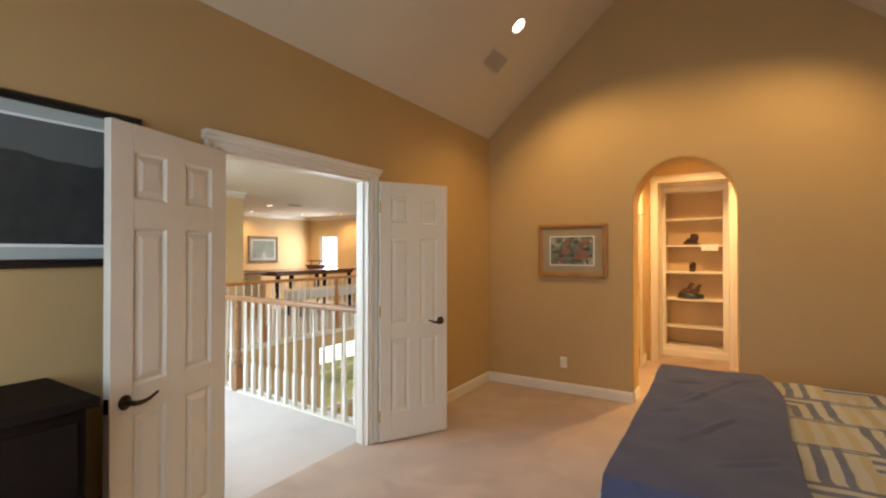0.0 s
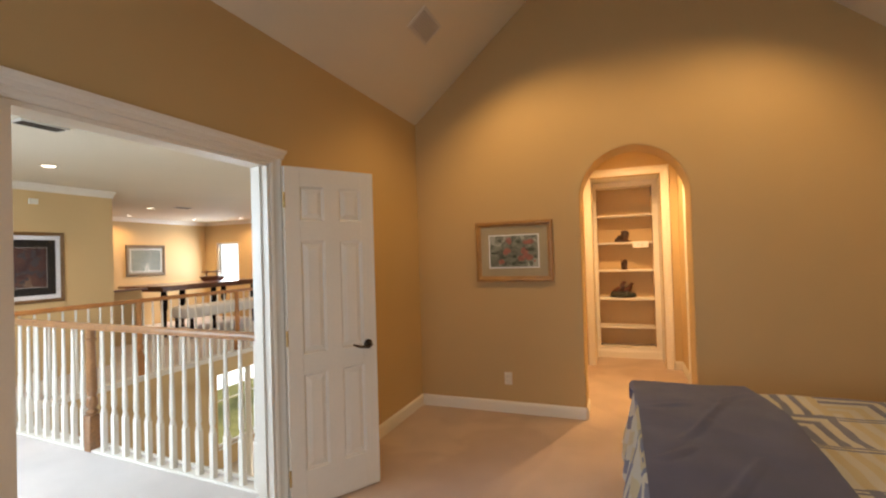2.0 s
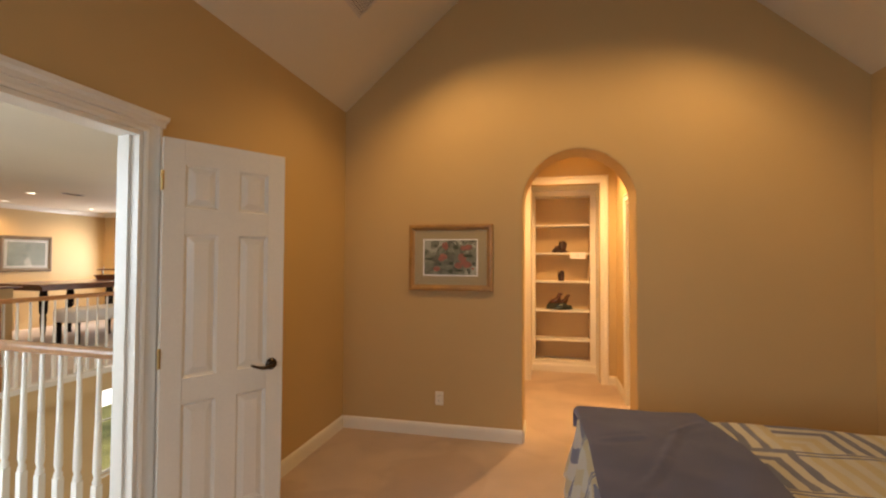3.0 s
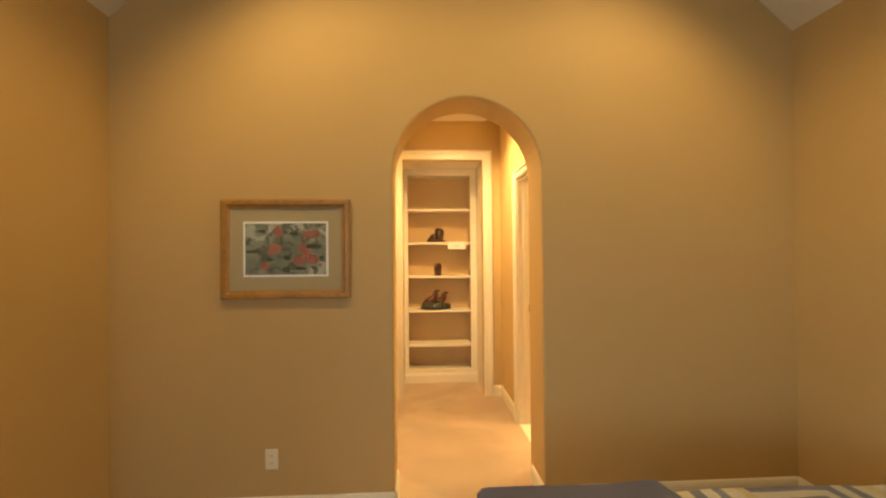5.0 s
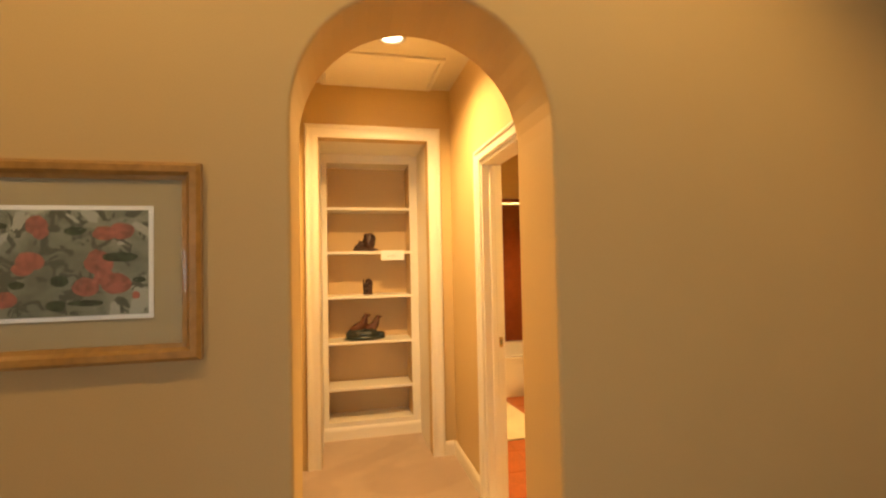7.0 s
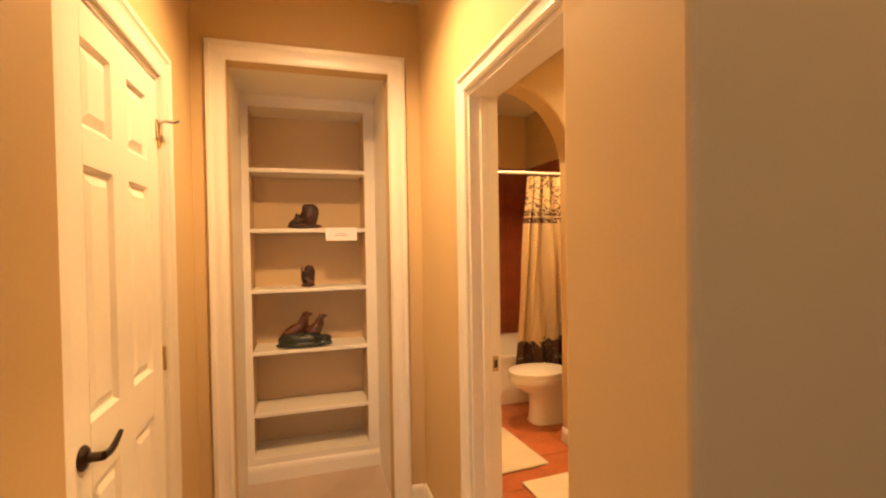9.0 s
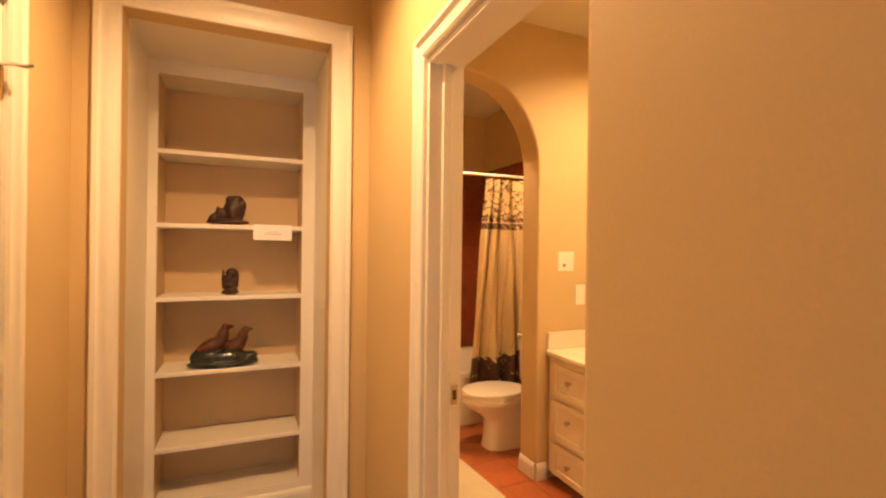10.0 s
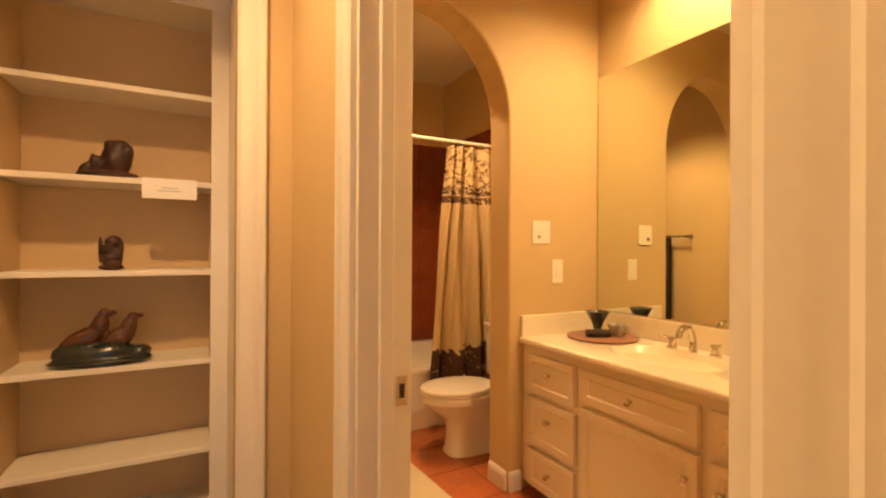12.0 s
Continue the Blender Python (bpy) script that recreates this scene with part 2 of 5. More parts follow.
ART_FLORAL = art("floral_ground", ((0.15, 0.16, 0.125), (0.31, 0.32, 0.27), (0.10, 0.11, 0.085), (0.40, 0.41, 0.36)), 7.0, 1.4)
ART_DARK = art("dark_landscape_print", ((0.01, 0.01, 0.011),) * 4, 3.0, 1.5)
g = Graph(ART_DARK)
vec, px, py, pz = g.coords()
ridge = g.math("ADD", pz, g.math("MULTIPLY", g.math("SUBTRACT", g.noise(vec, 4.0, 5.0, 0.6), 0.5), 0.16))
land = g.mix(g.noise(vec, 9.0, 5.0, 2.0), (0.006, 0.006, 0.007), (0.055, 0.055, 0.052))
haze = g.mix(g.noise(vec, 2.5, 3.0), (0.075, 0.082, 0.078), (0.17, 0.18, 0.175))
g.base(g.mix(g.math("GREATER_THAN", ridge, 0.44), land, haze))
ART_SEA = art("grey_seascape_print", ((0.16, 0.20, 0.19), (0.28, 0.33, 0.31), (0.22, 0.26, 0.25), (0.40, 0.43, 0.40)), 3.0, 0.8)
ART_RED = art("dark_red_print", ((0.05, 0.02, 0.018), (0.16, 0.07, 0.05), (0.06, 0.05, 0.06), (0.22, 0.14, 0.09)), 3.0, 1.0)
PETAL = material("painted_petal", (0.46, 0.16, 0.12), 0.7, vary=0.5, scale=30, grain=70, second=(0.20, 0.09, 0.07))
LEAF = material("painted_leaf", (0.055, 0.07, 0.045), 0.7, vary=0.4, scale=25)
SEAL = material("bronze_seal_patina", (0.10, 0.028, 0.010), 0.22, 0.0, second=(0.012, 0.020, 0.018), scale=9, grain=30, coat=0.5)

g = Graph(SEAL)
vec, px, py, pz = g.coords()
lvl = g.math("ADD", pz, g.math("MULTIPLY", g.math("SUBTRACT", g.noise(vec, 22.0), 0.5), 0.05))
rock = g.mix(g.noise(vec, 40.0), (0.006, 0.008, 0.007), (0.018, 0.030, 0.027))
hide = g.mix(g.noise(vec, 12.0), (0.035, 0.010, 0.005), (0.12, 0.034, 0.012))
g.base(g.mix(g.math("GREATER_THAN", lvl, 0.072), rock, hide))
DARKWOOD.node_tree.nodes["Principled BSDF"].inputs["Specular IOR Level"].default_value = 0.15
for m in (SEAL, BROWNGLAZE):
    m.node_tree.nodes["Bump"].inputs["Strength"].default_value = 0.5
    m.node_tree.nodes["Bump"].inputs["Distance"].default_value = 0.004

# ---- mesh helpers ----
def box(bm, x0, x1, y0, y1, z0, z1, bevel=0.0, seg=2):
    c = ((x0 + x1) / 2, (y0 + y1) / 2, (z0 + z1) / 2)
    m = Matrix.Translation(c) @ Matrix.Diagonal((abs(x1 - x0), abs(y1 - y0), abs(z1 - z0), 1))
    vs = bmesh.ops.create_cube(bm, size=1, matrix=m)["verts"]
    if bevel:
        es = list({e for v in vs for e in v.link_edges})
        bmesh.ops.bevel(bm, geom=es, offset=bevel, segments=seg, affect="EDGES", profile=0.5)
    return bm


def boxed(x0, x1, y0, y1, z0, z1, bevel=0.0, seg=2):
    return box(bmesh.new(), x0, x1, y0, y1, z0, z1, bevel, seg)


def lathe(profile, n=20, m=None, bm=None):
    """Turn (radius, height) pairs about z."""
    bm = bm or bmesh.new()
    m = m or Matrix()
    rings = []
    for r, z in profile:
        rings.append([bm.verts.new(m @ Vector((max(r, 1e-4) * math.cos(2 * math.pi * i / n), max(r, 1e-4) * math.sin(2 * math.pi * i / n), z))) for i in range(n)])
    for a, b in zip(rings, rings[1:]):
        for i in range(n):
            bm.faces.new((a[i], a[(i + 1) % n], b[(i + 1) % n], b[i]))
    bm.faces.new(rings[0][::-1]), bm.faces.new(rings[-1])
    return bm


def tube(points, r, n=10, bm=None, radii=None):
    """A round bar along points."""
    bm = bm or bmesh.new()
    rings = []
    pts = [Vector(p) for p in points]
    for i, p in enumerate(pts):
        d = (pts[min(i + 1, len(pts) - 1)] - pts[max(i - 1, 0)]).normalized()
        q = d.to_track_quat("Z", "Y")
        rr = radii[i] if radii else r
        rings.append([bm.verts.new(p + q @ Vector((rr * math.cos(2 * math.pi * k / n), rr * math.sin(2 * math.pi * k / n), 0))) for k in range(n)])
    for a, b in zip(rings, rings[1:]):
        for k in range(n):
            bm.faces.new((a[k], a[(k + 1) % n], b[(k + 1) % n], b[k]))
    bm.faces.new(rings[0][::-1]), bm.faces.new(rings[-1])
    return bm


def prism(points, vector, bm=None):
    """A flat outline drawn out along a vector."""
    bm = bm or bmesh.new()
    vs = [bm.verts.new(p) for p in points]
    f = bm.faces.new(vs)
    r = bmesh.ops.extrude_face_region(bm, geom=[f])
    bmesh.ops.translate(bm, vec=vector, verts=[v for v in r["geom"] if isinstance(v, bmesh.types.BMVert)])
    bmesh.ops.recalc_face_normals(bm, faces=bm.faces)
    return bm


def moulding(path, profile, place, bm=None):
    """Sweep (outward, proud) profile points along an open path in a wall's plane, with mitres; place maps (a, b, proud) to the world."""
    bm = bm or bmesh.new()
    pts = [Vector(p) for p in path]
    rows = []
    for i, p in enumerate(pts):
        ds = []
        if i:
            ds.append((p - pts[i - 1]).normalized())
        if i < len(pts) - 1:
            ds.append((pts[i + 1] - p).normalized())
        ns = [Vector((-d.y, d.x)) for d in ds]
        n = sum(ns, Vector((0, 0))).normalized()
        k = 1 / max(0.3, n.dot(ns[0]))
        rows.append([bm.verts.new(place(*(p + n * k * o), pr)) for o, pr in profile])
    m = len(profile)
    for a, b in zip(rows, rows[1:]):
        for j in range(m):
            bm.faces.new((a[j], a[(j + 1) % m], b[(j + 1) % m], b[j]))
    bm.faces.new(rows[0]), bm.faces.new(rows[-1][::-1])
    bmesh.ops.recalc_face_normals(bm, faces=bm.faces)
    return bm


def rim(a0, a1, b0, b1, profile, place, bm=None):
    """A closed rectangular frame; profile: (inward, proud) points."""
    bm = bm or bmesh.new()
    rows = [[bm.verts.new(place(x + sx * o, z + sz * o, pr)) for o, pr in profile] for x, z, sx, sz in ((a0, b0, 1, 1), (a0, b1, 1, -1), (a1, b1, -1, -1), (a1, b0, -1, 1))]
    k = len(profile)
    for i in range(4):
        p, q = rows[i], rows[(i + 1) % 4]
        for j in range(k):
            bm.faces.new((p[j], p[(j + 1) % k], q[(j + 1) % k], q[j]))
    bmesh.ops.recalc_face_normals(bm, faces=bm.faces)
    return bm


def part(name, bm, mat, parent=None, label="", smooth=False):
    me = bpy.data.meshes.new(name)
    bm.to_mesh(me)
    bm.free()
    if smooth:
        me.shade_smooth()
        me.set_sharp_from_angle(angle=radians(38))
    me.materials.append(mat)
    ob = new(name, me)
    if parent:
        ob.parent = parent
    if label:
        ob["label"] = label
    return ob


def again(ob, m, parent=None):
    """One more object on the same mesh."""
    o = new(ob.name.split(".")[0], ob.data)
    o.parent = parent or ob.parent
    o.matrix_basis = m
    if "label" in ob:
        o["label"] = ob["label"]
    return o


def thing(name, m, label, category, group="", kind=""):
    ob = new(name)
    ob.empty_display_size = 0.1
    ob.matrix_basis = m
    return tagged(ob, label, category, group, kind)


def structure(name, bm, mat, label, category="wall", smooth=False):
    return tagged(part(name, bm, mat, None, "", smooth), label, category, kind="structure")


# ---- bedroom shell ----
EAVE, SLOPE, RIDGE, WIDE = 2.785, 0.87, 1.985, 3.97
TOP = EAVE + SLOPE * RIDGE
AX0, AX1, ASPR, ATOP = 1.562, 2.425, 1.93, 2.362
DY0, DY1, DTOP = -3.325, -2.085, 2.036


def arch_outline(x0, x1, spring, top, n=28):
    c, r, h = (x0 + x1) / 2, (x1 - x0) / 2, top - spring
    return [(c - r * math.cos(math.pi * i / n), spring + h * math.sin(math.pi * i / n)) for i in range(n + 1)]


def arched_wall(outer, x0, x1, spring, top, y, thick, round_off=0.018):
    """A wall in the plane y with an arched opening from the floor; outer: outline from bottom left over the top to bottom right."""
    notch = [(x1, 0.0)] + arch_outline(x0, x1, spring, top)[::-1] + [(x0, 0.0)]
    pts = [(a, y, b) for a, b in outer + notch]
    bm = prism(pts, (0, thick, 0))
    es = [e for e in bm.edges if abs(e.verts[0].co.y - e.verts[1].co.y) < 1e-5 and all(x0 - 1e-4 <= v.co.x <= x1 + 1e-4 and v.co.z <= top + 1e-4 for v in e.verts)
          and not (abs(e.verts[0].co.z) < 1e-5 and abs(e.verts[1].co.z) < 1e-5)]
    bmesh.ops.bevel(bm, geom=es, offset=round_off, segments=3, affect="EDGES", profile=0.5)
    return bm


outer = [(-0.12, 0), (-0.12, EAVE + 0.05), (RIDGE, TOP + 0.15), (WIDE + 0.12, EAVE + 0.05), (WIDE + 0.12, 0)]
structure("wall_north", arched_wall(outer, AX0, AX1, ASPR, ATOP, 0.0, 0.330, 0.013), PAINT, "tan painted gable wall with an arched passage opening")
pts = [(-0.12, -5.6, 0), (-0.12, DY0, 0), (-0.12, DY0, DTOP), (-0.12, DY1, DTOP), (-0.12, DY1, 0), (-0.12, 0, 0), (-0.12, 0, EAVE + 0.1), (-0.12, -5.6, EAVE + 0.1)]
structure("wall_west", prism(pts, (0.12, 0, 0)), PAINT, "tan painted bedroom wall with a double doorway")
structure("wall_east", boxed(WIDE, WIDE + 0.12, -5.6, 0, 0, EAVE + 0.1), PAINT, "tan painted bedroom wall behind the bed")
bm = bmesh.new()
prism([(-0.12, -5.6, 0), (0.75, -5.6, 0), (0.75, -5.6, 2.25), (2.45, -5.6, 2.25), (2.45, -5.6, 0.9), (0.75, -5.6, 0.9), (0.75, -5.6, 0), (WIDE + 0.12, -5.6, 0), (WIDE + 0.12, -5.6, EAVE + 0.1), (RIDGE, -5.6, TOP + 0.1), (-0.12, -5.6, EAVE + 0.1)], (0, -0.12, 0), bm)
structure("wall_south", bm, PAINT, "tan painted bedroom wall with a window")
bm = bmesh.new()
prism([(-0.12, 0, EAVE - 0.12 * SLOPE), (RIDGE, 0, TOP), (WIDE + 0.12, 0, EAVE - 0.12 * SLOPE), (WIDE + 0.12, 0, EAVE + 0.2), (RIDGE, 0, TOP + 0.3), (-0.12, 0, EAVE + 0.2)], (0, -5.72, 0), bm)
structure("ceiling", bm, CEILING, "cream vaulted bedroom ceiling", "ceiling")
structure("floor", boxed(-0.12, WIDE + 0.12, -5.72, 0, -0.3, 0), CARPET, "pinkish beige carpet of the bedroom", "floor")

BASE_PROFILE = [(0, 0), (0, 0.014), (0.075, 0.014), (0.09, 0.011), (0.1, 0.006), (0.105, 0.0)]


def baseboard(p, q, inward):
    """A skirting from p to q along a wall; inward: the way into the room."""
    p, q, w = Vector((*p, 0)), Vector((*q, 0)), Vector((*inward, 0))
    bm = bmesh.new()
    rows = [[bm.verts.new(s + w * pr + Vector((0, 0, h))) for h, pr in BASE_PROFILE] for s in (p, q)]
    m = len(BASE_PROFILE)
    for j in range(m):
        bm.faces.new((rows[0][j], rows[0][(j + 1) % m], rows[1][(j + 1) % m], rows[1][j]))
    bm.faces.new(rows[0]), bm.faces.new(rows[1][::-1])
    bmesh.ops.recalc_face_normals(bm, faces=bm.faces)
    return structure("baseboard", bm, WHITE, "white moulded baseboard along the wall", "baseboard")


baseboard((0.014, 0), (AX0 - 0.002, 0), (0, -1))
baseboard((AX1 + 0.002, 0), (WIDE - 0.014, 0), (0, -1))
baseboard((0, 0), (0, DY1 + 0.105), (1, 0))
baseboard((0, DY0 - 0.105), (0, -5.6), (1, 0))
baseboard((WIDE, 0), (WIDE, -5.6), (-1, 0))
baseboard((AX0, 0.02), (AX0, 0.28), (1, 0))
baseboard((AX1, 0.02), (AX1, 0.28), (-1, 0))

CASING = [(0, 0), (0, 0.012), (0.012, 0.018), (0.03, 0.013), (0.06, 0.016), (0.072, 0.026), (0.09, 0.026), (0.095, 0.02), (0.095, 0)]


def casing(name, a0, a1, top, place, label, k=1.0):
    return structure(name, moulding([(a1, 0), (a1, top), (a0, top), (a0, 0)][::-1], [(o * k, p) for o, p in CASING], place), WHITE, label, "trim", True)


# double doorway: casing both sides, head crown, jamb lining
casing("trim", DY0, DY1, DTOP, lambda a, b, p: (p, a, b), "white moulded casing round the double doorway", 0.84)
casing("trim", DY0, DY1, DTOP, lambda a, b, p: (-0.12 - p, a, b), "white moulded casing on the landing side")
HEAD = [(0, 0), (0, 0.03), (0.02, 0.034), (0.03, 0.05), (0.047, 0.056), (0.047, 0)]
structure("trim", moulding([(DY0 - 0.095, DTOP + 0.034), (DY1 + 0.090, DTOP + 0.034)], HEAD, lambda a, b, p: (p, a, b)), WHITE, "white crown strip over the door casing", "trim")
bm = bmesh.new()
box(bm, -0.119, -0.001, DY1 - 0.02, DY1 - 0.0005, 0, DTOP - 0.001)
box(bm, -0.119, -0.001, DY0 + 0.0005, DY0 + 0.02, 0, DTOP - 0.001)
box(bm, -0.119, -0.001, DY0 + 0.02, DY1 - 0.02, DTOP - 0.02, DTOP - 0.0005)
box(bm, -0.075, -0.045, DY1 - 0.032, DY1 - 0.02, 0, DTOP - 0.02)
box(bm, -0.075, -0.045, DY0 + 0.02, DY0 + 0.032, 0, DTOP - 0.02)
structure("door_frame", bm, WHITE, "white jamb lining of the double doorway", "door frame")


# ---- doors ----
def lever(parent, x, z, side, toward, t=0.036):
    """Round rose and a waved lever on one face of a door leaf."""
    y = side * t / 2
    turn = pose(x, y, z, -90 * side, 0, 0)
    h = part("handle", lathe([(0.030, 0), (0.031, 0.004), (0.026, 0.010), (0.012, 0.014), (0.011, 0.045), (0.0, 0.047)], 20, turn), BRONZE, parent, "dark bronze lever handle", True)
    pts = [(x + toward * s, y + side * 0.042, z - 0.010 * math.sin(s * 27) + 0.9 * s * s) for s in [i * 0.122 / 14 for i in range(15)]]
    part("lever", tube(pts, 0.008, 10, None, [0.0115 - 0.0055 * i / 14 for i in range(15)]), BRONZE, h, "", True)


def door_leaf(name, w, h, m, label, t=0.036, levers=(-1, 1), toward=1, lever_z=0.9, edge_plate=True, rows=None, knuckle=-1):
    """Six-panel leaf: x from the hinge, y through its thickness."""
    door = thing(name, m, label, "door")
    s, mid = 0.103 * w / 0.645, 0.108 * w / 0.645
    k = h / 2.005
    rows = rows or [(0.215 * k, 0.78 * k), (0.898 * k, 1.568 * k), (1.688 * k, 1.893 * k)]
    pw = (w - 2 * s - mid) / 2
    cols = [(s, s + pw), (s + pw + mid, w - s)]
    bm = bmesh.new()
    box(bm, 0, s, -t / 2, t / 2, 0, h, 0.002, 1), box(bm, w - s, w, -t / 2, t / 2, 0, h, 0.002, 1)
    zs = [0] + [v for r in rows for v in r] + [h]
    for a, b in zip(zs[::2], zs[1::2]):
        box(bm, s, w - s, -t / 2, t / 2, a, b)
    for a, b in rows:
        box(bm, s + pw, s + pw + mid, -t / 2, t / 2, a, b)
    part("frame", bm, WHITE, door)
    for x0, x1 in cols:
        for z0, z1 in rows:
            bm = bmesh.new()
            box(bm, x0, x1, -0.005, 0.005, z0, z1)
            for sd in (-1, 1):
                e, f, d0, d1 = 0.016, 0.044, 0.005 * sd, (t / 2 - 0.002) * sd
                a = [bm.verts.new(p) for p in ((x0 + e, d0, z0 + e), (x1 - e, d0, z0 + e), (x1 - e, d0, z1 - e), (x0 + e, d0, z1 - e))]
                b = [bm.verts.new(p) for p in ((x0 + f, d1, z0 + f), (x1 - f, d1, z0 + f), (x1 - f, d1, z1 - f), (x0 + f, d1, z1 - f))]
                for i in range(4):
                    bm.faces.new((a[i], a[(i + 1) % 4], b[(i + 1) % 4], b[i]))
                bm.faces.new(b)
                # sticking round the panel
                q = [bm.verts.new(p) for p in ((x0, t / 2 * sd, z0), (x1, t / 2 * sd, z0), (x1, t / 2 * sd, z1), (x0, t / 2 * sd, z1))]
                r = [bm.verts.new(p) for p in ((x0 + 0.012, d0, z0 + 0.012), (x1 - 0.012, d0, z0 + 0.012), (x1 - 0.012, d0, z1 - 0.012), (x0 + 0.012, d0, z1 - 0.012))]
                for i in range(4):
                    bm.faces.new((q[i], q[(i + 1) % 4], r[(i + 1) % 4], r[i]))
            bmesh.ops.recalc_face_normals(bm, faces=bm.faces)
            part("panel", bm, WHITE, door)
    for sd in levers:
        lever(door, w - 0.065, lever_z, sd, -toward, t)
    if edge_plate:
        part("latch_plate", boxed(w - 0.0005, w + 0.0015, -0.012, 0.012, lever_z - 0.03, lever_z + 0.03), BRONZE, door)
    for z in (0.2, h / 2, h - 0.2):
        part("hinge", tube([(-0.004, knuckle * (t / 2 + 0.003), z - 0.045), (-0.004, knuckle * (t / 2 + 0.003), z + 0.045)], 0.0075), BRASS, door, "", True)
    return door


ang = math.degrees(math.atan2(-1.530 + 2.028, 0.350 - 0.046))
door_leaf("door_1", 0.583, 2.012, pose(0.046, -2.028, 0.012, 0, 0, ang), "white six-panel door leaf, open into the bedroom", toward=1, lever_z=0.905)
ang = math.degrees(math.atan2(-3.935 + 3.310, 0.215 - 0.022))
door_leaf("door_2", 0.652, 2.005, pose(0.022, -3.310, 0.012, 0, 0, ang), "white six-panel door leaf standing half open", toward=1, lever_z=0.842)

# ---- hall and bookcase niche ----
HX0, HX1, HY, HC = 1.395, 2.555, 2.02, 2.815
NX0, NX1, NTOP, BY = 1.555, 2.372, 2.41, 2.545
structure("floor_2", boxed(HX0 - 0.1, HX1 + 0.0, 0.0, HY + 0.9, -0.3, 0), CARPET, "beige carpet of the passage", "floor")
structure("ceiling_2", boxed(HX0 - 0.1, HX1 + 0.12, 0.30, HY + 0.12, HC, HC + 0.12), CEILING, "cream passage ceiling", "ceiling")
LD0, LD1, LDT = 0.722, 1.482, 2.130
pts = [(HX0, 0.30, 0), (HX0, 0.30, HC), (HX0, HY, HC), (HX0, HY, 0), (HX0, LD1, 0), (HX0, LD1, LDT), (HX0, LD0, LDT), (HX0, LD0, 0)]
structure("wall_passage_west", prism(pts, (-0.12, 0, 0)), PAINT_BATH, "tan painted passage wall with a closed door")
BD0, BD1, BDT = 0.443, 1.248, 2.086
pts = [(HX1, 0.30, 0), (HX1, 0.30, HC), (HX1, HY, HC), (HX1, HY, 0), (HX1, BD1, 0), (HX1, BD1, BDT), (HX1, BD0, BDT), (HX1, BD0, 0)]
structure("wall_passage_east", prism(pts, (0.12, 0, 0)), PAINT_BATH, "tan painted passage wall with a doorway to the bathroom")
pts = [(HX0 - 0.12, HY, 0), (HX0 - 0.12, HY, HC), (HX1 + 0.12, HY, HC), (HX1 + 0.12, HY, 0), (NX1, HY, 0), (NX1, HY, NTOP), (NX0, HY, NTOP), (NX0, HY, 0)]
structure("wall_passage_north", prism(pts, (0, 0.10, 0)), PAINT_BATH, "tan painted passage wall with a bookcase niche")
casing("trim", NX0, NX1, NTOP, lambda a, b, p: (a, HY - p, b), "white moulded casing round the bookcase niche")
casing("trim", LD0, LD1, LDT, lambda a, b, p: (HX0 + p, a, b), "white moulded casing round a closed door")
casing("trim", BD0, BD1, BDT, lambda a, b, p: (HX1 - p, a, b), "white moulded casing round the bathroom doorway", 0.78)
casing("trim", BD0, BD1, BDT, lambda a, b, p: (HX1 + 0.12 + p, a, b), "white casing on the bathroom side")
bm = bmesh.new()
box(bm, HX1 + 0.001, HX1 + 0.119, BD1 - 0.02, BD1 - 0.0005, 0, BDT - 0.001)
box(bm, HX1 + 0.001, HX1 + 0.119, BD0 + 0.0005, BD0 + 0.02, 0, BDT - 0.001)
box(bm, HX1 + 0.001, HX1 + 0.119, BD0 + 0.02, BD1 - 0.02, BDT - 0.02, BDT - 0.0005)
box(bm, HX1 + 0.045, HX1 + 0.078, BD1 - 0.032, BD1 - 0.02, 0, BDT - 0.02, 0.003, 1)
bf = structure("door_frame_2", bm, WHITE, "white jamb lining of the bathroom doorway", "door frame")
sp = part("strike_plate", boxed(HX1 + 0.088, HX1 + 0.114, BD1 - 0.0225, BD1 - 0.0198, 0.948, 1.013, 0.001, 1), NICKEL, bf, "dull nickel strike plate")
part("latch_hole", boxed(HX1 + 0.095, HX1 + 0.107, BD1 - 0.0235, BD1 - 0.0220, 0.965, 0.996), SLOT, sp)
structure("threshold", boxed(HX1, HX1 + 0.12, BD0, BD1, -0.3, -0.002), WHITE, "pale threshold between carpet and tile", "floor")
d3 = door_leaf("door_3", 0.735, 2.09, pose(HX0 - 0.022, LD1 - 0.013, 0.012, 0, 0, -90), "white six-panel door, closed", levers=(1,), toward=1, lever_z=0.965, edge_plate=False, rows=[(0.24, 0.87), (1.03, 1.68), (1.775, 2.0)], knuckle=1)
bm = bmesh.new()
box(bm, HX0 - 0.119, HX0 - 0.001, LD1 - 0.011, LD1 - 0.0005, 0, LDT - 0.001)
box(bm, HX0 - 0.119, HX0 - 0.001, LD0 + 0.0005, LD0 + 0.011, 0, LDT - 0.001)
box(bm, HX0 - 0.119, HX0 - 0.001, LD0 + 0.011, LD1 - 0.011, LDT - 0.016, LDT - 0.0005)
box(bm, HX0 - 0.11, HX0 - 0.09, LD0, LD1, 0, LDT)
structure("door_frame_3", bm, WHITE, "white jamb of the closed door", "door frame")
hook = thing("robe_hook", pose(HX0 - 0.003, 1.462, 1.93), "small nickel robe hook on the closed door", "hook")
part("plate", boxed(0, 0.006, -0.014, 0.014, -0.045, 0.03, 0.003, 1), NICKEL, hook)
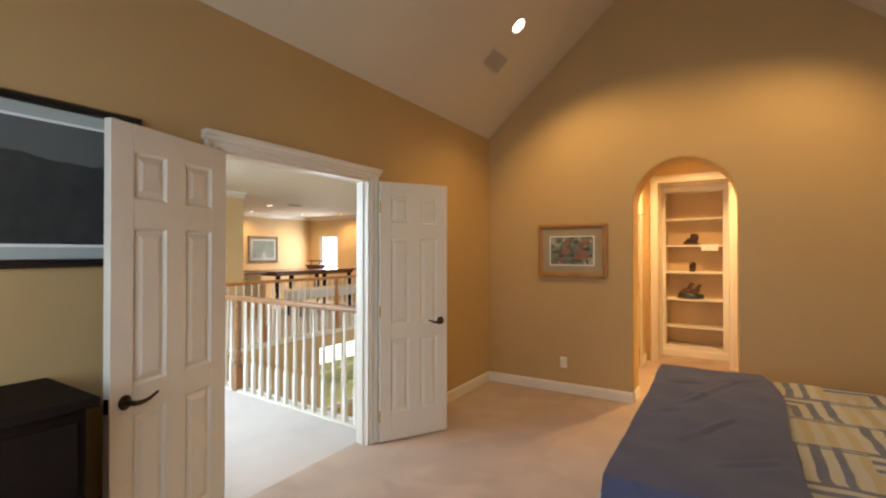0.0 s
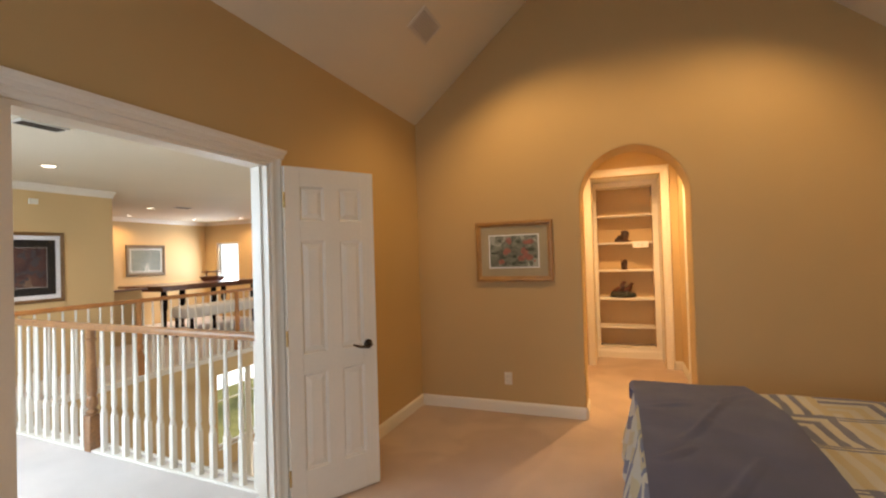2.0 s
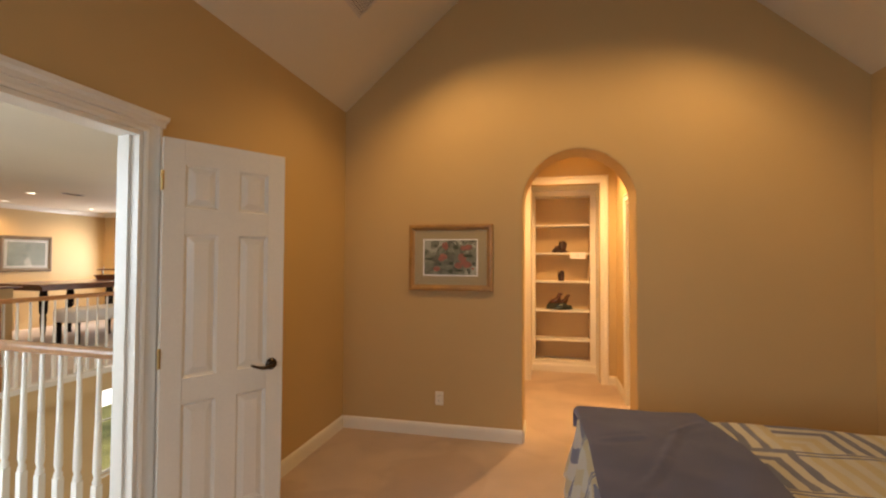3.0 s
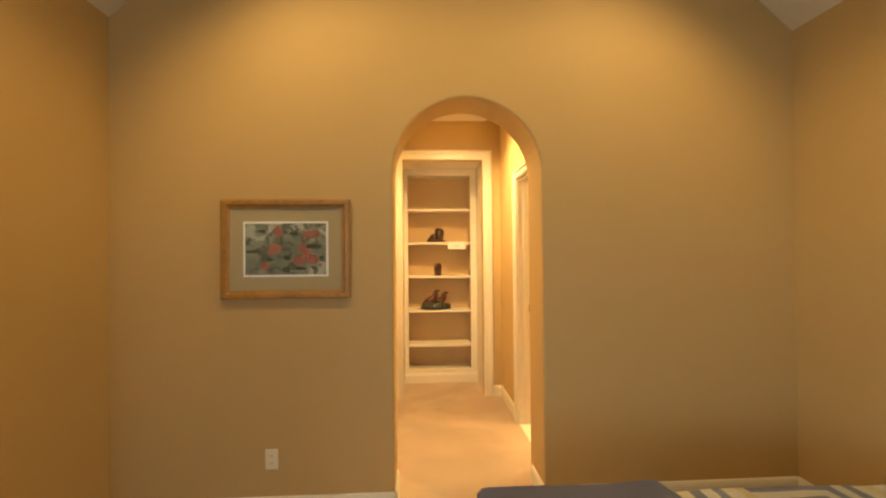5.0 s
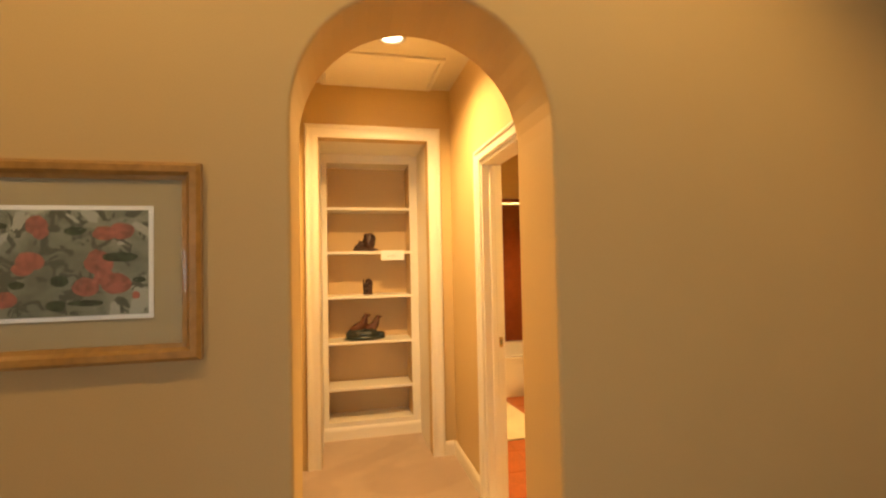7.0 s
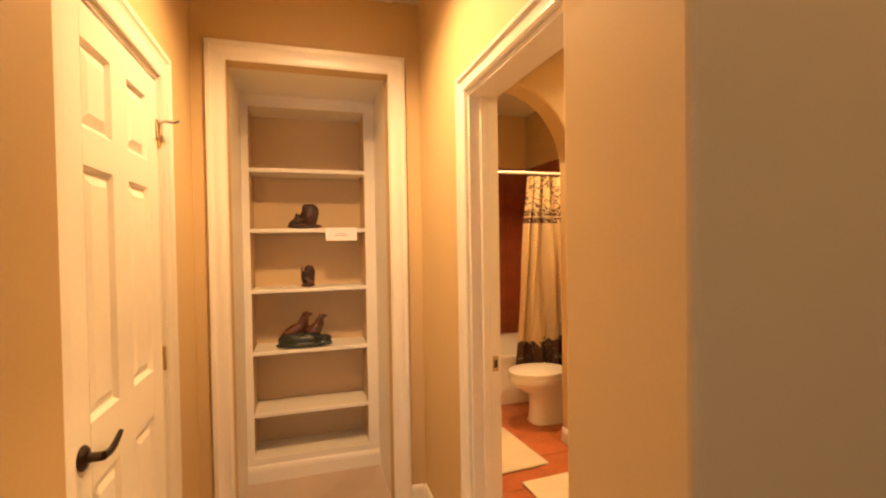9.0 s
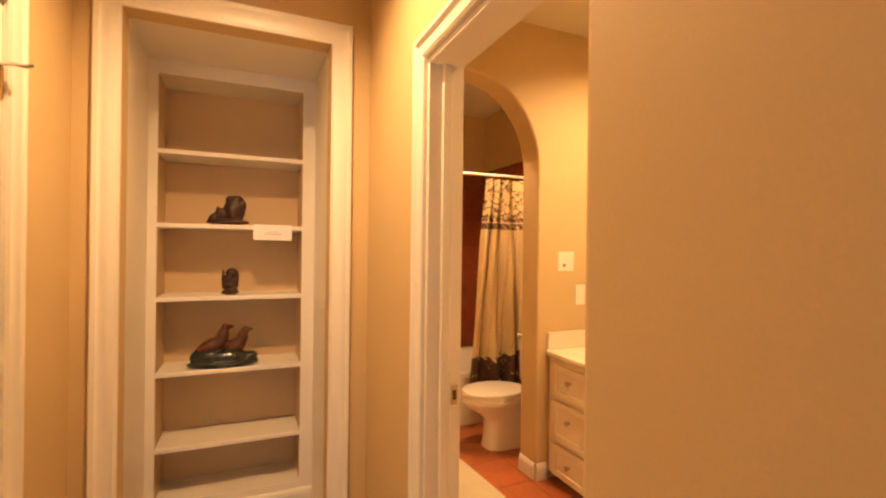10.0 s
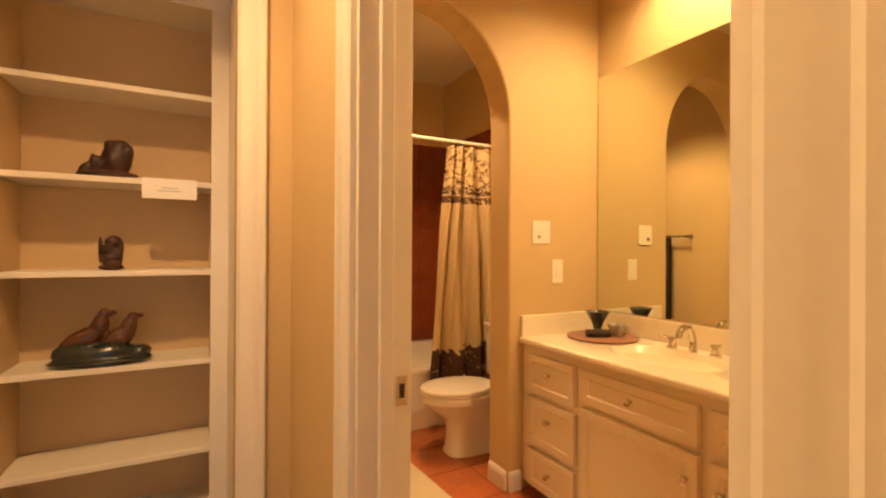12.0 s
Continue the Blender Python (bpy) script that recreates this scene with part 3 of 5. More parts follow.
part("arm", tube([(0.004, 0, 0.02), (0.03, 0, 0.024), (0.06, 0.004, 0.022), (0.075, 0.006, 0.03)], 0.0055), NICKEL, hook, "", True)
baseboard((HX1, BD1 + 0.096), (HX1, HY), (-1, 0))
baseboard((NX1 + 0.096, HY), (HX1 - 0.014, HY), (0, -1))
baseboard((HX0, LD1 + 0.096), (HX0, HY), (1, 0))
baseboard((HX0, 0.3), (HX0, LD0 - 0.096), (1, 0))

# attic hatch and recessed lamp in the passage ceiling
structure("attic_hatch", boxed(1.62, 2.36, 1.50, 1.98, HC - 0.02, HC - 0.0005, 0.004, 1), WHITE, "white attic hatch panel in the passage ceiling", "hatch")
structure("trim", rim(1.58, 2.40, 1.46, 2.005, [(0, 0), (0, 0.016), (0.03, 0.024), (0.04, 0)], lambda a, b, p: (a, b, HC - p)), WHITE, "white trim round the attic hatch", "trim")


def downlight(m, label):
    lamp = thing("recessed_light", m, label, "ceiling lamp")
    part("trim_ring", lathe([(0.085, 0.0), (0.088, -0.006), (0.075, -0.010), (0.064, -0.004), (0.062, 0.0)], 24), VENT, lamp, "white trim ring", True)
    part("bulb", lathe([(0.060, -0.001), (0.055, -0.004), (0.03, -0.007), (0.0, -0.008)], 20), LAMP_GLOW, lamp, "glowing frosted bulb", True)
    return lamp


downlight(pose(2.02, 1.24, HC), "lit recessed light in the passage ceiling")
spot_lamp((2.02, 1.24, HC - 0.03), (2.02, 1.24, 0), 225, 150, 0.9, HALL_WARM, 0.04)

# niche lining and bookcase
bm = bmesh.new()
box(bm, NX0 - 0.02, NX0 - 0.0005, HY + 0.001, BY + 0.3, 0, NTOP)
box(bm, NX1 + 0.0005, NX1 + 0.02, HY + 0.001, BY + 0.3, 0, NTOP)
box(bm, NX0 - 0.02, NX1 + 0.02, HY + 0.001, BY + 0.3, NTOP + 0.0005, NTOP + 0.02)
structure("niche_lining", bm, WHITE, "white painted lining of the deep bookcase niche", "wall")
IX0, IX1, IZ0, IZ1 = 1.597, 2.303, 0.145, 2.338
bk = thing("bookcase", pose(0, 0, 0), "cream built-in bookcase with five shelves", "bookcase")
bm = bmesh.new()
box(bm, NX0, IX0, BY, BY + 0.02, 0, NTOP), box(bm, IX1, NX1, BY, BY + 0.02, 0, NTOP)
box(bm, IX0, IX1, BY, BY + 0.02, IZ1, NTOP), box(bm, IX0, IX1, BY, BY + 0.02, 0, IZ0)
part("face_frame", bm, WHITE, bk)
BD = 0.27
part("back_panel", boxed(NX0, NX1, BY + BD, BY + BD + 0.015, 0, NTOP), SHELF_IN, bk, "tan painted back panel")
for x0, x1 in ((NX0 + 0.001, IX0 - 0.001), (IX1 + 0.001, NX1 - 0.001)):
    part("side_panel", boxed(x0, x1, BY + 0.02, BY + BD, 0.0, NTOP), SHELF_IN, bk)
part("top_panel", boxed(IX0 - 0.001, IX1 + 0.001, BY + 0.02, BY + BD, IZ1 + 0.004, IZ1 + 0.03), WHITE, bk)
part("bottom_panel", boxed(IX0 - 0.001, IX1 + 0.001, BY + 0.02, BY + BD, IZ0 - 0.03, IZ0 - 0.002), WHITE, bk)
SHELVES = (0.425, 0.812, 1.200, 1.580, 1.958)
for z in SHELVES:
    part("shelf", boxed(IX0, IX1, BY + 0.004, BY + BD, z - 0.024, z, 0.002, 1), WHITE, bk)
baseboard((NX0, BY), (NX1, BY), (0, -1))


# ---- bathroom shell ----
BX0, BX1, SY, BC, TY = HX1 + 0.12, 4.37, 2.29, 2.89, 4.25
outer = [(BX0, 0), (BX0, BC), (BX1, BC), (BX1, 0)]
structure("wall_bath_arch", arched_wall(outer, BX0 + 0.03, 3.72, 1.98, 2.53, SY, 0.185, 0.014), PAINT_BATH, "tan painted bathroom wall with an arch to the toilet")
structure("wall_bath_east", boxed(BX1, BX1 + 0.12, 0.25, TY + 0.12, 0, BC), PAINT_BATH, "tan painted bathroom wall behind the mirror")
structure("wall_bath_south", boxed(BX0, BX1, 0.25, 0.35, 0, BC), PAINT_BATH, "tan painted bathroom end wall")
structure("wall_bath_north", boxed(BX0 - 0.12, BX1 + 0.12, TY, TY + 0.12, 0, BC), PAINT_BATH, "tan painted wall over the tub")
structure("wall_bath_west", boxed(BX0 - 0.12, BX0, HY + 0.12, TY, 0, BC), PAINT_BATH, "tan painted wall beside the toilet")
structure("ceiling_3", boxed(BX0, BX1, 0.25, TY, BC, BC + 0.12), CEILING, "cream bathroom ceiling", "ceiling")
floor_bath = structure("floor_3", boxed(BX0, BX1, 0.25, TY, -0.3, -0.004), GROUT, "terracotta tiled bathroom floor", "floor")
baseboard((3.72 + 0.002, SY), (3.80, SY), (0, -1))
baseboard((3.72, SY + 0.012), (3.72, SY + 0.173), (-1, 0))
baseboard((BX0, SY + 0.19), (BX0, 3.24), (1, 0))
baseboard((3.73, SY + 0.185), (BX1, SY + 0.185), (0, 1))

# ---- bed ----
QX0, QX1, QY0, QY1, QZ = 1.93, 3.95, -3.01, -1.055, 0.622
bed = thing("bed", pose(0, 0, 0), "made bed with a printed comforter and white linen", "bed")
part("box_spring", boxed(QX0 + 0.06, QX1, QY0 + 0.06, QY1 - 0.06, 0.16, 0.36, 0.03, 3), SKIRT, bed)
part("mattress", boxed(QX0 + 0.05, QX1, QY0 + 0.05, QY1 - 0.05, 0.36, 0.575, 0.05, 4), SKIRT, bed)
for x in (QX0 + 0.2, QX1 - 0.2):
    for y in (QY0 + 0.2, QY1 - 0.2):
        part("leg", boxed(x - 0.025, x + 0.025, y - 0.025, y + 0.025, 0, 0.16), DARKWOOD, bed)


CREASES = ((2.20, -1.75, 2.38, -1.32), (2.10, -1.95, 2.24, -1.70), (2.35, -1.35, 2.52, -1.18), (2.0, -1.55, 2.2, -1.45), (2.15, -2.5, 2.35, -2.1), (2.0, -2.2, 2.12, -2.05), (2.3, -2.7, 2.5, -2.55))


def drape(x0, x1, y0, y1, z, hang_x, hang_y0, hang_y1, thick, wrinkle, seed, nx=70, ny=84, r=0.05, flare=0.05, crease=0.0):
    """A cloth laid over the bed that rounds its edges and hangs at the foot (low x) and on both sides."""
    def bend(s, a, b, ha, hb):
        # along a line: position, drop and outwardness from arc length s
        if s < a:
            k = a - s
            return (a - min(k, r) * 0.7 - flare * max(0, k - r) * 0.5, -max(0.0, k - r * 0.35))
        if s > b:
            k = s - b
            return (b + min(k, r) * 0.7 + flare * max(0, k - r) * 0.5, -max(0.0, k - r * 0.35))
        return (s, 0.0)

    bm = bmesh.new()
    grid = []
    for i in range(nx + 1):
        sx = (x0 - hang_x) + (x1 - x0 + hang_x) * i / nx
        row = []
        for j in range(ny + 1):
            sy = (y0 - hang_y0) + (y1 - y0 + hang_y0 + hang_y1) * j / ny
            if crease:
                end = x1 - 0.06 * math.exp(-max(0.0, y1 - sy) / 0.22) + 0.02 * math.sin(sy * 3.1)
                beg = x0 - hang_x + 0.05 * min(1.0, max(0.0, (y1 - sy) / 0.5))
                sx = beg + (end - beg) * i / nx
            X, dx = bend(sx, x0, 99, hang_x, 0)
            Y, dy = bend(sy, y0, y1, hang_y0, hang_y1)
            drop = min(dx, dy)
            p = Vector((sx * 2.2, sy * 2.2, seed))
            w = noise.noise(p) * wrinkle + noise.noise(p * 3.1) * wrinkle * 0.5 + abs(noise.noise(Vector((sx * 1.3 + sy * 2.1, sx * 0.7 - sy * 1.1, seed + 5)) * 1.6)) * -wrinkle * 0.7
            for ax, ay, bx, by in CREASES if crease else ():
                tt = max(0, min(1, ((sx - ax) * (bx - ax) + (sy - ay) * (by - ay)) / ((bx - ax) ** 2 + (by - ay) ** 2)))
                dd2 = math.hypot(sx - ax - tt * (bx - ax), sy - ay - tt * (by - ay))
                w += crease * (math.exp(-(dd2 / 0.018) ** 2) - 0.6 * math.exp(-((dd2 - 0.03) / 0.02) ** 2)) * math.sin(math.pi * (0.15 + 0.7 * tt))
            fold = 0.016 * math.sin(sx * 21 + 2 * math.sin(sx * 5)) if dy < -0.06 else 0
            foldx = 0.009 * math.sin(sy * 19 + 2 * math.sin(sy * 4)) if dx < -0.06 else 0
            row.append(bm.verts.new((X + foldx - (w * 0.6 if dx < -0.06 else 0), Y + (fold if sy > y1 else -fold), z + drop + (w if drop > -0.05 else 0))))
        grid.append(row)
    for i in range(nx):
        for j in range(ny):
            bm.faces.new((grid[i][j], grid[i + 1][j], grid[i + 1][j + 1], grid[i][j + 1]))
    bmesh.ops.solidify(bm, geom=list(bm.faces), thickness=thick)
    bmesh.ops.recalc_face_normals(bm, faces=bm.faces)
    return bm


part("bed_skirt", drape(QX0 + 0.045, QX1, QY0 + 0.045, QY1 - 0.045, 0.37, 0.36, 0.36, 0.36, 0.004, 0.002, 9.0, 50, 60, 0.02, 0.03), SKIRT, bed, "white bed skirt", True)
tagged(part("comforter", drape(QX0 + 0.03, QX1 - 0.01, QY0 + 0.03, QY1 - 0.03, QZ, 0.42, 0.36, 0.36, 0.02, 0.014, 2.0, 70, 84, 0.05, 0.40), QUILT, None, "", True), "comforter printed with blue and straw nested squares on the bed", "comforter")
tagged(part("throw_blanket", drape(QX0 + 0.005, 2.59, QY0 + 0.01, QY1 - 0.005, QZ + 0.03, 0.05, 0.34, 0.16, 0.018, 0.012, 6.0, 60, 150, 0.06, 0.1, 0.009), THROW, None, "", True), "slate blue throw blanket folded across the foot of the bed", "blanket")


# ---- pictures ----
def picture(name, m, w, h, border, depth, frame_mat, mat_mat, sheet_mat, mat_w, label, sheet_border=0.008, inner=None, blots=(), inner_w=0.05):
    """A framed sheet: x to the right, z up from its lower left corner, the wall at y = 0, the room at negative y."""
    p = thing(name, m, label, "picture")
    prof = [(0, 0), (0, depth * 0.55), (border * 0.25, depth * 0.6), (border * 0.45, depth), (border * 0.8, depth), (border, depth * 0.7), (border, 0)]
    b = border
    bm = bmesh.new()
    path = [(b, b), (b, h - b), (w - b, h - b), (w - b, b)]
    rows = []
    for (x, z), (sx, sz) in zip(path, ((-1, -1), (-1, 1), (1, 1), (1, -1))):
        rows.append([bm.verts.new((x + sx * o, -pr, z + sz * o)) for o, pr in prof])
    k = len(prof)
    for i in range(4):
        a, c = rows[i], rows[(i + 1) % 4]
        for j in range(k):
            bm.faces.new((a[j], a[(j + 1) % k], c[(j + 1) % k], c[j]))
    bmesh.ops.recalc_face_normals(bm, faces=bm.faces)
    part("frame", bm, frame_mat, p)
    part("mat_board", boxed(b - 0.004, w - b + 0.004, -0.010, -0.004, b - 0.004, h - b + 0.004), mat_mat, p)
    q = b + mat_w
    if inner:
        part("inner_mat", boxed(q - inner_w, w - q + inner_w, -0.0115, -0.0101, q - inner_w, h - q + inner_w), inner, p)
    part("sheet_margin", boxed(q - sheet_border, w - q + sheet_border, -0.0135, -0.0116, q - sheet_border, h - q + sheet_border), PAPER, p)
    s = part("print", boxed(q, w - q, -0.0150, -0.0136, q, h - q), sheet_mat, p)
    for cx, cz, rx, rz, mat in [(x, z, 0.86 * rx, 0.86 * rz, k) for x, z, rx, rz, k in blots]:
        bm = bmesh.new()
        n = 14
        ring = []
        for i in range(n):
            a = 2 * math.pi * i / n
            f = 1 + 0.22 * noise.noise(Vector((cx * 30 + math.cos(a) * 1.3, cz * 30 + math.sin(a) * 1.3, 1)))
            ring.append(bm.verts.new((q + cx * (w - 2 * q) + rx * f * math.cos(a), -0.0154 - 0.00002 * len(s.children), q + cz * (h - 2 * q) + rz * f * math.sin(a))))
        bm.faces.new(ring)
        part("painted_bloom" if mat is PETAL else "painted_leaf", bm, mat, s)
    pane = part("glass", boxed(b, w - b, -0.0185, -0.0170, b, h - b), GLASS, p)
    pane.visible_shadow = False
    return p


blots = [(0.40, 0.85, 0.030, 0.034, PETAL), (0.42, 0.80, 0.022, 0.026, PETAL), (0.37, 0.52, 0.040, 0.028, PETAL), (0.33, 0.45, 0.030, 0.022, PETAL), (0.24, 0.17, 0.034, 0.026, PETAL),
         (0.76, 0.78, 0.034, 0.024, PETAL), (0.85, 0.80, 0.036, 0.026, PETAL), (0.73, 0.50, 0.042, 0.040, PETAL), (0.66, 0.27, 0.038, 0.030, PETAL), (0.82, 0.30, 0.044, 0.034, PETAL), (0.76, 0.36, 0.030, 0.026, PETAL), (0.93, 0.18, 0.012, 0.012, PETAL)]
blots += [(0.08, 0.45, 0.045, 0.010, LEAF), (0.30, 0.30, 0.022, 0.012, LEAF), (0.52, 0.33, 0.024, 0.018, LEAF), (0.60, 0.80, 0.030, 0.014, LEAF), (0.84, 0.55, 0.050, 0.016, LEAF), (0.50, 0.10, 0.028, 0.018, LEAF), (0.66, 0.12, 0.050, 0.010, LEAF), (0.95, 0.33, 0.020, 0.008, LEAF), (0.20, 0.85, 0.03, 0.01, LEAF)]
picture("framed_picture", pose(0.605, -0.002, 1.213), 0.715, 0.557, 0.05, 0.03, OAK, MATTAN, ART_FLORAL, 0.085, "oak-framed floral print with taupe mat on the wall", 0.012, None, blots)
picture("framed_picture", pose(0.002, -4.78, 1.412, 0, 0, 90), 1.065, 0.68, 0.035, 0.03, BLACKFRAME, MATGREY, ART_DARK, 0.06, "black-framed dark landscape print with grey mat", 0.012)

# outlet under the floral print
out = thing("wall_outlet", pose(0.873, 0, 0.314), "ivory duplex wall outlet", "outlet")
part("cover_plate", boxed(-0.035, 0.035, -0.006, -0.0002, -0.057, 0.057, 0.003, 2), PLASTIC, out)
for z in (-0.022, 0.022):
    r = part("receptacle", boxed(-0.017, 0.017, -0.008, -0.006, z - 0.014, z + 0.014, 0.001, 1), PLASTIC, out)
    for x in (-0.007, 0.007):
        part("slot", boxed(x - 0.0012, x + 0.0012, -0.0085, -0.0079, z - 0.005, z + 0.006), SLOT, r)

# dark dresser with a curved gallery under the dark print
dr = thing("dresser", pose(0.012, -4.925, 0), "dark walnut dresser with six drawers against the wall", "dresser")
part("body", boxed(0, 0.44, -0.55, 0.84, 0.06, 0.94, 0.008, 2), DARKWOOD, dr)
part("top", boxed(-0.0, 0.47, -0.58, 0.87, 0.94, 0.975, 0.008, 2), DARKWOOD, dr)
part("plinth", boxed(0.02, 0.42, -0.53, 0.82, 0.0, 0.06), DARKWOOD, dr)
for k in range(3):
    for y0, y1 in ((-0.52, 0.13), (0.16, 0.81)):
        dd = part("drawer", boxed(0.44, 0.456, y0, y1, 0.10 + k * 0.278, 0.345 + k * 0.278, 0.005, 2), DARKWOOD, dr)
        part("knob", lathe([(0.008, 0), (0.007, 0.012), (0.016, 0.02), (0.014, 0.028), (0, 0.030)], 14, pose(0.456, (y0 + y1) / 2, 0.22 + k * 0.278, 0, 90, 0)), BRONZE, dd, "", True)

# bedroom ceiling: vent and recessed lamps on the west slope, the same on the east
tilt = math.degrees(math.atan(SLOPE))


def on_slope(x, y, drop=0.0):
    """A pose on the vault's underside, z pointing out of the roof."""
    if x < RIDGE:
        return pose(x, y, EAVE + SLOPE * x, 0, -tilt, 0) @ pose(0, 0, -drop)
    return pose(x, y, EAVE + SLOPE * (WIDE - x), 0, tilt, 0) @ pose(0, 0, -drop)


vent = thing("ceiling_vent", on_slope(0.527, -0.95), "white metal ceiling vent on the sloped ceiling", "vent")
part("frame", rim(-0.098, 0.098, -0.173, 0.173, [(0, -0.001), (0, 0.006), (0.022, 0.011), (0.022, -0.001)], lambda a, b, p: (a, b, -p)), VENT, vent)
part("backing", boxed(-0.08, 0.08, -0.155, 0.155, -0.003, 0.002), SLOT, vent)
for i in range(9):
    part("slat", prism([(-0.076 + i * 0.018, -0.153, -0.002), (-0.072 + i * 0.018, -0.153, -0.002), (-0.060 + i * 0.018, -0.153, -0.010), (-0.064 + i * 0.018, -0.153, -0.010)], (0, 0.306, 0)), VENT, vent)
for x in (0.787, 3.183):
    downlight(on_slope(x, -1.02), "lit recessed light on the sloped ceiling")
    s = 1 if x < RIDGE else -1
    z = EAVE + SLOPE * min(x, WIDE - x)
    n = Vector((0.35 * s, 0.1, -1)).normalized()
    p = Vector((x, -1.02, z)) + n * 0.05
    spot_lamp(p, p + n, 82 if s > 0 else 72, 132, 0.6)

# ---- things on the shelves ----


def blob(spec, voxel=0.006):
    """One plain mesh out of overlapping ellipsoids (centre, radii, tilt about y)."""
    bm = bmesh.new()
    for c, r, a in spec:
        m = pose(*c, 0, a, 0) @ Matrix.Diagonal((*r, 1))
        bmesh.ops.create_icosphere(bm, subdivisions=3, radius=1, matrix=m)
    return bm


def statue(name, spec, m, mat, label, voxel=0.006):
    ob = part(name, blob(spec), mat, None, "", True)
    ob.matrix_basis = m
    md = ob.modifiers.new("fuse", "REMESH")
    md.mode, md.voxel_size, md.use_smooth_shade = "VOXEL", voxel, True
    return tagged(ob, label, "figurine")


statue("figurine", [((0, 0, 0.014), (0.125, 0.055, 0.014), 0), ((0.035, 0, 0.070), (0.062, 0.045, 0.060), 0), ((0.012, 0, 0.118), (0.028, 0.028, 0.020), 0), ((0.046, 0, 0.116), (0.042, 0.032, 0.024), 0), ((0.08, 0, 0.09), (0.022, 0.026, 0.034), 10), ((-0.03, 0, 0.045), (0.055, 0.035, 0.026), -25), ((-0.045, -0.008, 0.062), (0.026, 0.022, 0.018), -10), ((-0.055, -0.012, 0.078), (0.008, 0.008, 0.008), 0), ((-0.08, -0.01, 0.034), (0.034, 0.024, 0.018), -30), ((0.03, -0.035, 0.06), (0.02, 0.014, 0.035), -20)],
       pose(1.92, BY + 0.09, SHELVES[3], 0, 0, -8) @ Matrix.Diagonal((0.9, 1, 1.18, 1)), BROWNGLAZE, "dark brown carved animal figurine on a shelf", 0.005)
statue("figurine", [((0, 0, 0.012), (0.045, 0.036, 0.014), 0), ((0.004, 0, 0.055), (0.038, 0.030, 0.045), 0), ((-0.012, -0.01, 0.085), (0.03, 0.022, 0.022), 0), ((0.008, -0.002, 0.118), (0.030, 0.026, 0.026), 0), ((-0.036, -0.004, 0.085), (0.008, 0.008, 0.058), 0), ((0.032, -0.004, 0.080), (0.012, 0.016, 0.045), 5), ((0.0, -0.024, 0.05), (0.026, 0.014, 0.012), 0), ((0.012, -0.024, 0.028), (0.030, 0.02, 0.012), 0), ((-0.006, -0.022, 0.1), (0.014, 0.010, 0.010), 0)],
       pose(1.935, BY + 0.08, SHELVES[2]), BROWNGLAZE, "small dark glazed figurine on a shelf", 0.004)
statue("figurine", [((0, 0, 0.014), (0.165, 0.066, 0.014), 0), ((-0.005, 0, 0.040), (0.13, 0.052, 0.030), 0), ((-0.055, 0, 0.082), (0.080, 0.036, 0.034), -24), ((-0.005, 0, 0.118), (0.030, 0.028, 0.046), 16), ((0.010, 0, 0.160), (0.021, 0.019, 0.019), 0), ((0.034, 0, 0.164), (0.016, 0.010, 0.009), 6), ((-0.115, 0, 0.058), (0.034, 0.022, 0.014), -25),
                    ((0.055, -0.012, 0.082), (0.058, 0.032, 0.034), -30), ((0.085, -0.012, 0.113), (0.027, 0.024, 0.040), 20), ((0.100, -0.012, 0.147), (0.019, 0.017, 0.017), 0), ((0.121, -0.012, 0.151), (0.015, 0.009, 0.008), 0), ((0.12, 0.01, 0.035), (0.04, 0.04, 0.02), 0), ((-0.1, 0.01, 0.035), (0.05, 0.045, 0.022), 0)],
       pose(1.905, BY + 0.068, SHELVES[1]) @ Matrix.Diagonal((1.1, 1.1, 1.3, 1)), SEAL, "glazed bronze-toned seal pair on a rock base", 0.005)
card = thing("note_card", pose(2.148, BY - 0.001, 1.585), "white note card hanging from a shelf edge", "card")
part("sheet", boxed(-0.1, 0.1, -0.0015, 0, -0.085, 0.0), PAPER, card)
part("flap", boxed(-0.1, 0.1, 0.0, 0.05, -0.0045, -0.003), PAPER, card)
for z, w in ((-0.040, 0.030), (-0.052, 0.045)):
    part("printed_line", boxed(-w, w, -0.0022, -0.0016, z - 0.0012, z + 0.0012), INK, card)

# ---- bathroom things ----
van = thing("vanity_cabinet", pose(3.82, 0, 0), "cream painted vanity cabinet with nickel knobs", "cabinet")
VY0, VY1, CT = 0.62, SY - 0.002, 0.825
bm = bmesh.new()
box(bm, 0, 0.545, VY0, VY1, 0.05, CT - 0.035)
box(bm, 0.06, 0.545, VY0, VY1, 0, 0.05)
part("body", bm, CABINET, van)


def front(name, y0, y1, z0, z1, knob_y=None, knob_z=None, rail=0.045):
    bm = bmesh.new()
    box(bm, -0.018, -0.0005, y0, y1, z0, z1, 0.003, 1)
    f = part(name, bm, CABINET, van)
    # raised rim round a sunk field
    part("rim", rim(y0, y1, z0, z1, [(0.001, 0), (0.003, 0.007), (rail - 0.008, 0.007), (rail, 0)], lambda a, b, p: (-0.0182 - p, a, b)), CABINET, f)
    if knob_y:
        part("knob", lathe([(0.009, 0), (0.007, 0.010), (0.010, 0.016), (0.016, 0.022), (0.015, 0.028), (0.006, 0.032), (0, 0.032)], 16, pose(-0.0240, knob_y, knob_z, 0, -90, 0)), NICKEL, f, "round nickel knob", True)


